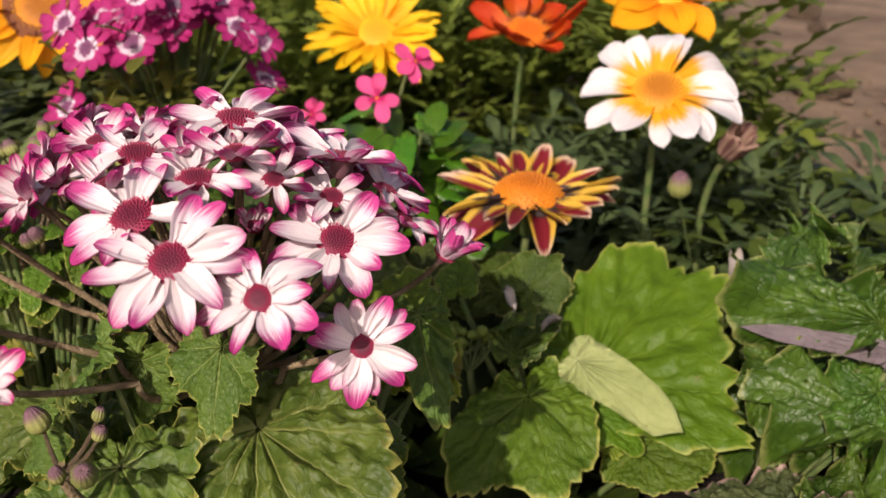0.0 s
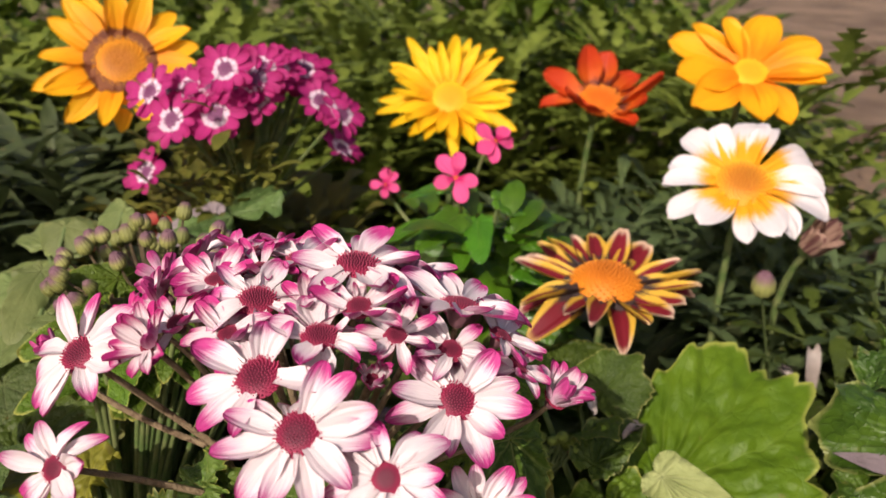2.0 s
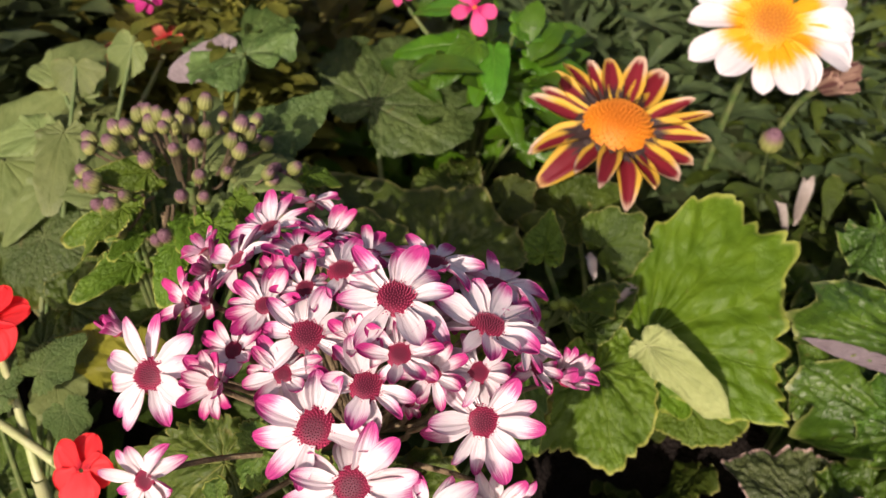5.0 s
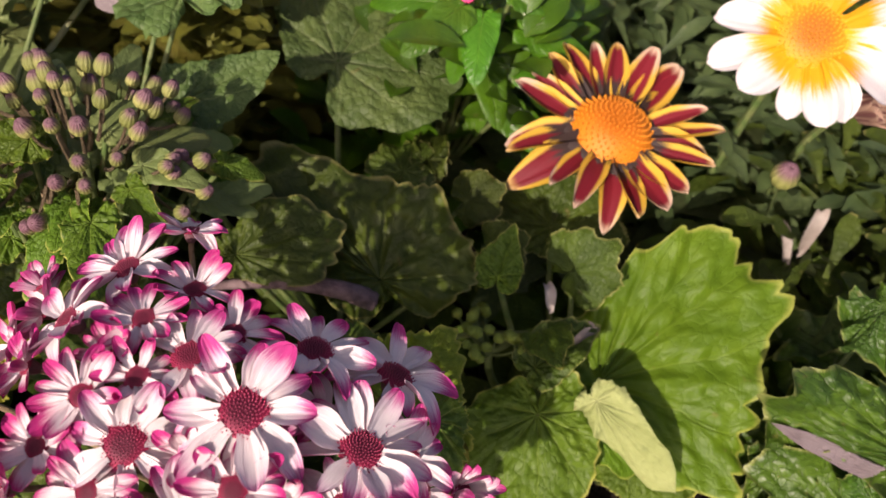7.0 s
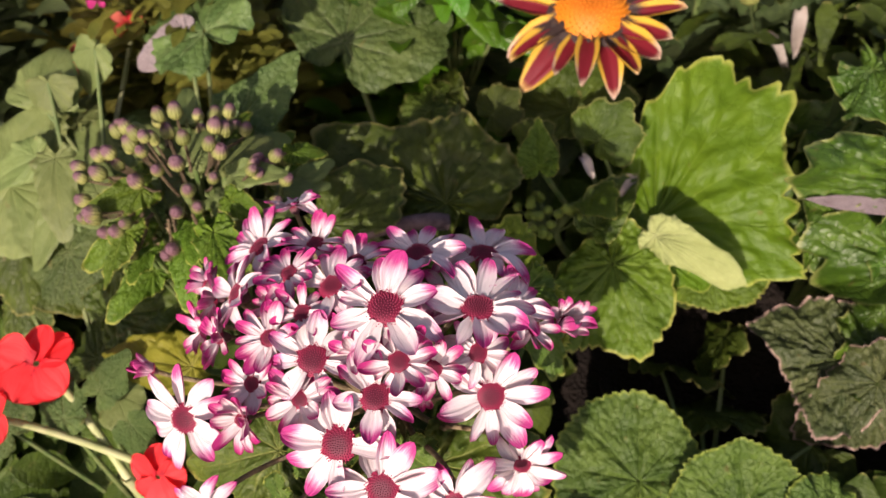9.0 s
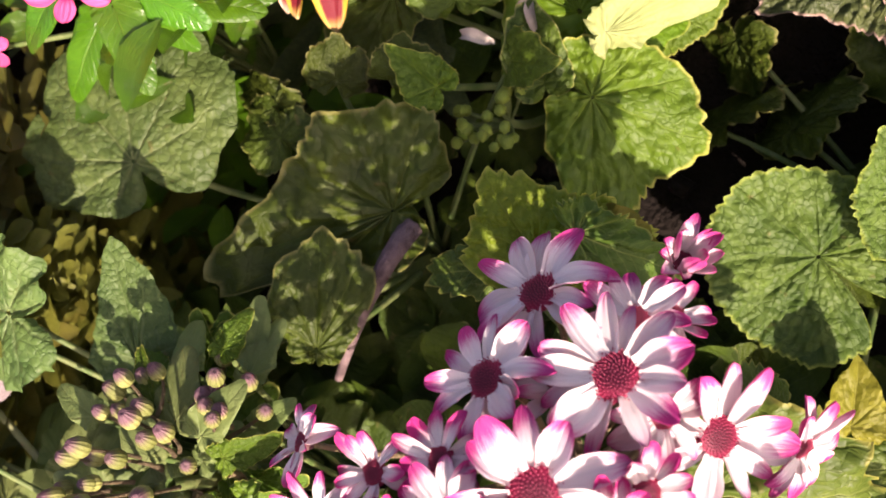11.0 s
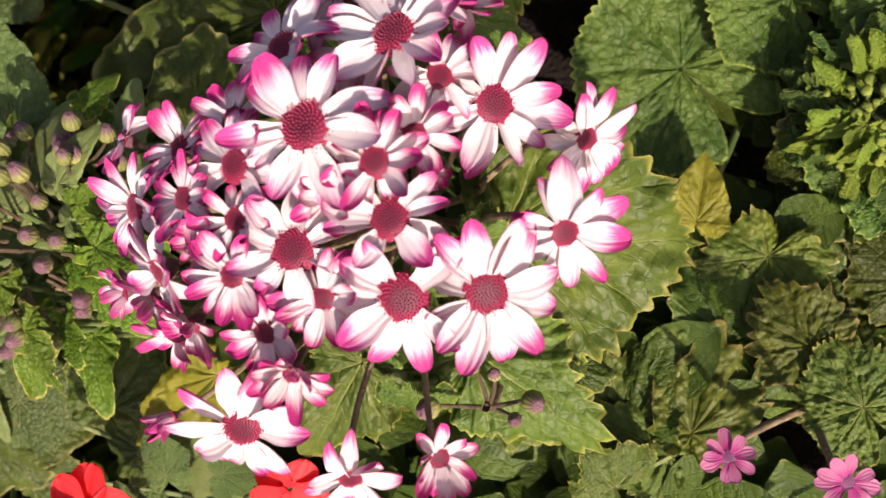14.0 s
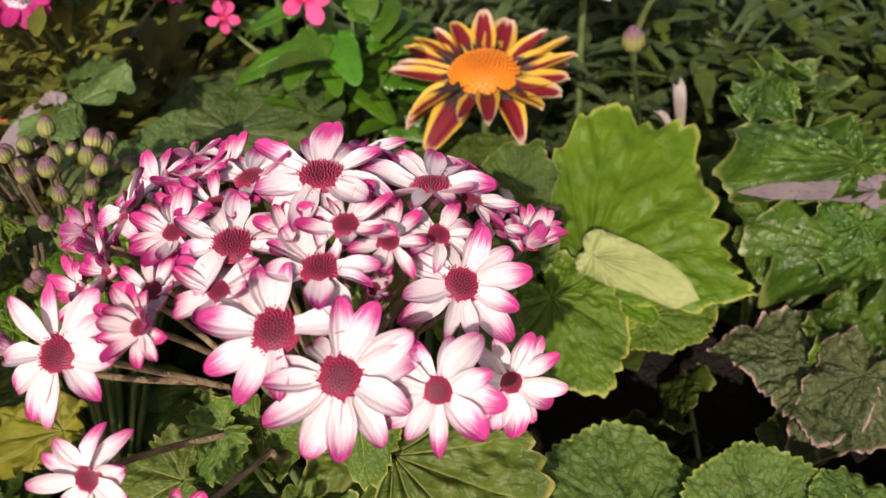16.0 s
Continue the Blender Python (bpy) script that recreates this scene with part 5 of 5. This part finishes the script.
# ---- green buds among the broad leaves ----
for k in range(24):
    a, r = rnd.uniform(0, 6.28), math.sqrt(rnd.uniform(0, 1)) * 0.015
    p = (0.008 + r * math.cos(a), 0.352 + r * math.sin(a), 0.100 - r * 0.4 + rnd.uniform(-0.004, 0.002))
    bud(plants["broad"], p, (math.cos(a) * r * 40, math.sin(a) * r * 40, 1), rnd.uniform(0.0019, 0.0028), (0.012, 0.352, 0.078), BUD_SMALL)
stalk(plants["broad"], "main_stem", (0.012, 0.352, 0.080), (0, 0, 1), (0.06, 0.36, 0), 0.0016, 0.0024, STEM)
for k in range(46):
    a, r = rnd.uniform(0, 6.28), math.sqrt(rnd.uniform(0, 1)) * 0.022
    p = (0.057 + r * math.cos(a), 0.168 + r * math.sin(a), 0.070 - r * 0.35 + rnd.uniform(-0.005, 0.003))
    bud(plants["cabbage"], p, (math.cos(a) * r * 40, math.sin(a) * r * 40, 1), rnd.uniform(0.0013, 0.0023), (0.058, 0.172, 0.045), BUD_SMALL)
stalk(plants["cabbage"], "main_stem", (0.058, 0.172, 0.048), (0, 0, 1), (0.07, 0.225, 0), 0.0022, 0.003, STEM)

# ---- gazanias ----


def gazania(label, place, normal, radius, kind, petals, eye, share, lift, spread, layers, seed, leaves=16):
    foot = Vector(place) + Vector((Vector(normal).x * -0.05, 0.03, 0))
    foot.z = 0
    ob = plant("gazania_plant", foot, label, "flowering plant", "gazanias in the bed")
    head(ob, place, normal, radius, kind, petals, eye, share, lift, spread, layers, CUP_GREEN, seed)
    stalk(ob, "flower_stem", tuple(Vector(place) - Vector(normal).normalized() * radius * share * 0.9), normal, tuple(foot), 0.002, 0.0025, STEM)
    rnd = random.Random(seed)
    for k in range(leaves):
        a = 2 * math.pi * k / leaves + rnd.uniform(-0.2, 0.2)
        long = rnd.uniform(0.06, 0.11)
        m = Matrix.Translation((0.006 * math.cos(a), 0.006 * math.sin(a), 0.01)) @ Matrix.Rotation(a, 4, "Z") @ Matrix.Rotation(radians(rnd.uniform(25, 65)), 4, "X")
        part("leaf", BLADES[rnd.randrange(len(BLADES))], ob, m @ Matrix.Scale(long, 4))
    if kind in ("striped", "ringed"):
        top = [o for o in ob.children if o.name.startswith("flower_head")][0]
        part("dark_ring", RING_SHAPE if kind == "striped" else RING_WIDE, top, Matrix.Diagonal((1 / 0.95, 1 / 0.95, 0.9, 1)), "dark brown ring round the eye")
    return ob


def blade_mesh(seed, lobes):
    """A narrow leaf one long with a pale midrib, lobed if asked."""
    rnd = random.Random(seed)
    rows, cols = 15, 5
    verts, uvs = [], []
    for i in range(rows):
        v = i / (rows - 1)
        w = 0.02 + 0.085 * math.sin(math.pi * min(1, v * 0.95 + 0.03)) ** 0.8 * (0.4 + 0.8 * v)
        if lobes:
            w *= 0.55 + 0.75 * (0.5 + 0.5 * math.cos(i * math.pi))
        for j in range(cols):
            c = 2 * j / (cols - 1) - 1
            verts.append((c * w, v, -0.35 * v * v + 0.25 * w * abs(c) * 1.5 + 0.01 * rnd.uniform(-1, 1)))
            uvs.append((0.25 + 0.5 * j / (cols - 1), v))
    return mesh_from("narrow_leaf", verts, grid_faces(rows, cols), uvs, LEAF["silver"], [(0.12 * x, y) for x, y, _ in verts])


BLADES = [blade_mesh(1, False), blade_mesh(2, True), blade_mesh(3, False), blade_mesh(4, True)]

gazania("striped maroon and yellow gazania with an orange eye", (0.0402, 0.4519, 0.1238), (0.02, -0.09, 1.0), 0.050, "striped", 22, "orange", 0.40, 4, 12, 1, 41)
gazania("white gazania with a yellow heart", (0.1094, 0.4892, 0.1735), (-0.1, -0.55, 0.8), 0.0425, "white", 14, "amber", 0.36, 8, 8, 1, 42)
gazania("bright yellow gazania with many slender petals", (-0.0558, 0.6056, 0.1858), (0.0, -0.72, 0.7), 0.047, "yellow", 20, "gold", 0.30, 6, 6, 2, 43)
gazania("orange-red gazania with curled petals", (0.0459, 0.6515, 0.1807), (0.1, -0.45, 0.88), 0.043, "orange", 11, "rust", 0.38, 10, 22, 1, 44)
gazania("amber gazania with broad petals", (0.1338, 0.6077, 0.2129), (0.0, -0.62, 0.8), 0.052, "amber", 11, "gold", 0.24, 10, 10, 1, 45)
gazania("golden gazania with a brown ring", (-0.2638, 0.5751, 0.2017), (0.25, -0.75, 0.6), 0.052, "ringed", 18, "amber", 0.36, 8, 8, 1, 46)

# ---- magenta cineraria ----
magenta = plant("cineraria_plant", (-0.165, 0.50, 0), "cineraria with a head of small magenta and white daisies", "flowering plant")
rnd = random.Random(9)
places = [(-0.200, 0.468, 0.207), (-0.182, 0.476, 0.209), (-0.183, 0.452, 0.197), (-0.206, 0.469, 0.163), (-0.112, 0.526, 0.168), (-0.145, 0.471, 0.206), (-0.156, 0.457, 0.223)]
for k in range(30):
    a, r = rnd.uniform(0, 6.28), math.sqrt(rnd.uniform(0, 1))
    places.append((-0.150 + 0.046 * r * math.cos(a), 0.488 + 0.032 * r * math.sin(a), 0.222 - 0.018 * r * r + rnd.uniform(-0.008, 0.004)))
for k, p in enumerate(places):
    out = Vector(((p[0] + 0.16) * 9, (p[1] - 0.52) * 9 - 0.2, 0.55))
    head(magenta, p, out, rnd.uniform(0.0135, 0.0162), "magenta", 12, "violet", 0.32, 4, 8, 1, CUP_RED, 100 + k)
    stalk(magenta, "flower_stem", p, out, (-0.160, 0.500, 0.13), 0.0009, 0.0013, STEM)
stalk(magenta, "main_stem", (-0.160, 0.495, 0.142), (0, 0, 1), (-0.165, 0.50, 0), 0.003, 0.004, STEM)

# ---- pink vinca ----
vinca = plant("vinca_plant", (-0.035, 0.50, 0), "vinca with pink five-petalled flowers and glossy leaves", "flowering plant")
for k, (p, w, r) in enumerate((((-0.0411, 0.4772, 0.1696), (0.0, -0.85, 0.5), 0.0142), ((-0.022, 0.496, 0.186), (0.45, -0.6, 0.5), 0.0140), ((-0.085, 0.52, 0.15), (0, -0.6, 0.6), 0.010))):
    head(vinca, p, w, r, "pink", 5, "rust", 0.08, 0, 5, 1, CUP_GREEN, 200 + k)
    stalk(vinca, "flower_stem", p, w, (-0.035, 0.50, 0.10), 0.0009, 0.0014, STEM)
rnd = random.Random(12)
for k in range(18):
    a = k * 2.4
    r = 0.012 + 0.018 * rnd.random()
    z = 0.09 + 0.07 * rnd.random()
    at = (-0.03 + r * math.cos(a), 0.49 + 0.7 * r * math.sin(a), z)
    to = (at[0] + 0.032 * math.cos(a), at[1] + 0.028 * math.sin(a), z - 0.006)
    leaf(vinca, at, to, 0.019, rnd.uniform(-20, 20), "glossy")

# ---- red impatiens and coral blossoms ----
imp = plants["impatiens"]
for k, (p, w, r) in enumerate((((-0.208, 0.274, 0.131), (0.1, -0.25, 0.95), 0.0185), ((-0.157, 0.229, 0.113), (-0.2, -0.5, 0.8), 0.0130), ((-0.230, 0.255, 0.125), (-0.2, -0.3, 0.9), 0.0160))):
    head(imp, p, w, r, "red", 5, None, 0.07, 0, 6, 1, CUP_GREEN, 300 + k)
    stalk(imp, "flower_stem", p, w, (-0.190 + 0.01 * k, 0.245, 0.07), 0.0014, 0.0022, STEM_PALE)
stalk(imp, "main_stem", (-0.190, 0.245, 0.072), (0, 0, 1), (-0.205, 0.245, 0), 0.003, 0.004, STEM_PALE)
coral = plant("impatiens_plant", (-0.215, 0.40, 0), "impatiens with coral red blossoms and soft leaves", "flowering plant")
for k, (p, w) in enumerate((((-0.2261, 0.4539, 0.1313), (0.3, -0.7, 0.3)), ((-0.2023, 0.4735, 0.1317), (0.2, -0.5, 0.6)))):
    head(coral, p, w, 0.0105, "coral", 5, None, 0.08, 30, 16, 1, CUP_GREEN, 320 + k)
    stalk(coral, "flower_stem", p, w, (-0.21, 0.40, 0.11), 0.001, 0.0016, STEM_PALE)
for k in range(12):
    a = k * 2.4
    z = 0.11 + 0.045 * rnd.random()
    at = (-0.215 + 0.02 * math.cos(a), 0.39 + 0.02 * math.sin(a), z)
    leaf(coral, at, (at[0] + 0.032 * math.cos(a), at[1] + 0.032 * math.sin(a), z - 0.008), 0.022, rnd.uniform(-20, 20), "soft")

# ---- rose flowers in front ----
jag = plants["jagged"]
for k, (p, w) in enumerate((((-0.057, 0.135, 0.100), (0.1, -0.2, 0.95)), ((-0.041, 0.108, 0.100), (0.0, -0.3, 0.9)))):
    head(jag, p, w, 0.0085, "rose", 9, "violet", 0.25, 4, 12, 1, CUP_RED, 400 + k)
    stalk(jag, "flower_stem", p, w, (-0.03, 0.125, 0.03), 0.001, 0.0016, STEM_RED)

# ---- ruffled leaves filling the dark-leaved plant ----
rnd = random.Random(57)
for k in range(15):
    at = Vector((rnd.uniform(0.172, 0.225), rnd.uniform(0.29, 0.44), rnd.uniform(0.045, 0.095)))
    a = rnd.uniform(0, 6.28)
    long = rnd.uniform(0.030, 0.046)
    leaf(plants["crinkle"], at, at + Vector((math.cos(a) * long, math.sin(a) * long, rnd.uniform(-0.008, 0.012))), long * rnd.uniform(1.1, 1.5), rnd.uniform(-35, 35), "frill")

# ---- small leaves among the buds ----
rnd = random.Random(31)
for k in range(46):
    a = k * 2.4
    r = 0.008 + 0.042 * rnd.random()
    at = (-0.147 + r * math.cos(a), 0.341 + 0.75 * r * math.sin(a), 0.125 + 0.04 * rnd.random())
    long = rnd.uniform(0.012, 0.024)
    leaf(budded, at, (at[0] + long * math.cos(a), at[1] + long * math.sin(a), at[2] + rnd.uniform(-0.008, 0.008)), long * 0.75, rnd.uniform(-30, 30), "mid" if k % 3 == 0 or at[1] < 0.326 else "soft")

# ---- spent gazania heads ----
spent = plant("gazania_plant", (0.155, 0.515, 0), "gazania with closed dusky pink and green heads", "budding plant", "gazanias in the bed")
head(spent, (0.152, 0.494, 0.140), (0.2, -0.5, 0.6), 0.025, "dusky", 16, None, 0.36, 80, 5, 1, CUP_GREEN, 61, (), "closed dusky pink gazania head")
stalk(spent, "flower_stem", (0.152, 0.497, 0.135), (0.2, -0.5, 0.6), (0.155, 0.515, 0), 0.002, 0.0025, STEM)
bud(spent, (0.115, 0.442, 0.136), (-0.1, -0.3, 1), 0.0066, (0.155, 0.512, 0.03), BUD_SHAPE)
for k in range(12):
    a = 0.52 * k
    m = Matrix.Translation((0.006 * math.cos(a), 0.006 * math.sin(a), 0.01)) @ Matrix.Rotation(a, 4, "Z") @ Matrix.Rotation(radians(rnd.uniform(25, 65)), 4, "X")
    part("leaf", BLADES[k % len(BLADES)], spent, m @ Matrix.Scale(rnd.uniform(0.05, 0.09), 4))


# ---- withered bits ----
def withered(place, tip, width, label):
    """A dry curled scrap of leaf or petal lying on the plants."""
    a, t = Vector(place), Vector(tip)
    verts, uvs = [], []
    along = t - a
    side = along.cross(Vector((0, 0, 1))).normalized()
    for i in range(9):
        v = i / 8
        w = width * (0.3 + 0.7 * math.sin(math.pi * min(1.0, 0.12 + v * 0.85)))
        for j in range(5):
            c = j / 2 - 1
            verts.append(side * c * w / 2 + along * v + Vector((0, 0, width * (0.5 * c * c + 0.4 * math.sin(v * 5)) + 0.0006 * math.sin(9 * v + 4 * c))))
            uvs.append((j / 4, v))
    ob = new("withered_scrap", mesh_from("withered_scrap", verts, grid_faces(9, 5), uvs, DEAD))
    ob.location = a
    return tagged(ob, label, "dead leaf", "withered scraps")


withered((0.026, 0.374, 0.106), (0.031, 0.364, 0.103), 0.005, "grey withered leaf scrap lying on green leaves")
withered((0.043, 0.356, 0.096), (0.052, 0.366, 0.098), 0.004, "grey curled leaf scrap at a leaf edge")
withered((0.046, 0.366, 0.096), (0.051, 0.362, 0.094), 0.005, "brown withered scrap on the lime leaf")
withered((0.140, 0.470, 0.075), (0.154, 0.458, 0.058), 0.008, "pale withered petal hanging among gazania leaves")
withered((0.158, 0.478, 0.085), (0.160, 0.470, 0.060), 0.009, "tan withered petal hanging among gazania leaves")

# ---- yellow-green bracts round the second bud cluster ----
for k in range(84):
    a = k * 2.4
    r = 0.002 + 0.024 * math.sqrt(rnd.random())
    at = (0.057 + r * math.cos(a), 0.168 + r * math.sin(a), 0.066 - 0.5 * r + 0.008 * rnd.random())
    long = rnd.uniform(0.004, 0.009) * (1 + 18 * r)
    leaf(plants["cabbage"], at, (at[0] + long * math.cos(a), at[1] + long * math.sin(a), at[2] + rnd.uniform(-0.002, 0.008)), long * 0.7, rnd.uniform(-30, 30), "bract" if r < 0.018 else "crisp")


# ---- stones and clods on the bare ground ----
def stone(place, size, seed):
    rnd2 = random.Random(seed)
    bm = bmesh.new()
    bmesh.ops.create_icosphere(bm, subdivisions=3, radius=1.0)
    off = Vector((seed * 7.3, 0, 0))
    for v in bm.verts:
        v.co *= 1 + 0.35 * noise.noise(v.co * 1.3 + off) + 0.12 * noise.noise(v.co * 4 + off)
    me = bpy.data.meshes.new("stone")
    bm.to_mesh(me)
    bm.free()
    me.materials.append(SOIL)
    me.polygons.foreach_set("use_smooth", [True] * len(me.polygons))
    ob = new("stone", me)
    ob.matrix_basis = Matrix.Translation((*place, size * 0.3)) @ Matrix.Rotation(rnd2.uniform(0, 6.28), 4, "Z") @ Matrix.Diagonal((size, size * 0.8, size * 0.55, 1))
    return tagged(ob, "earthy tan stone lying on bare soil", "stone", "stones on the soil")


for k, (x, y) in enumerate(spots(77, 16, 0.35, 1.3, 0.75, 2.6)):
    stone((x, y), 0.02 + 0.045 * random.Random(k).random(), k)
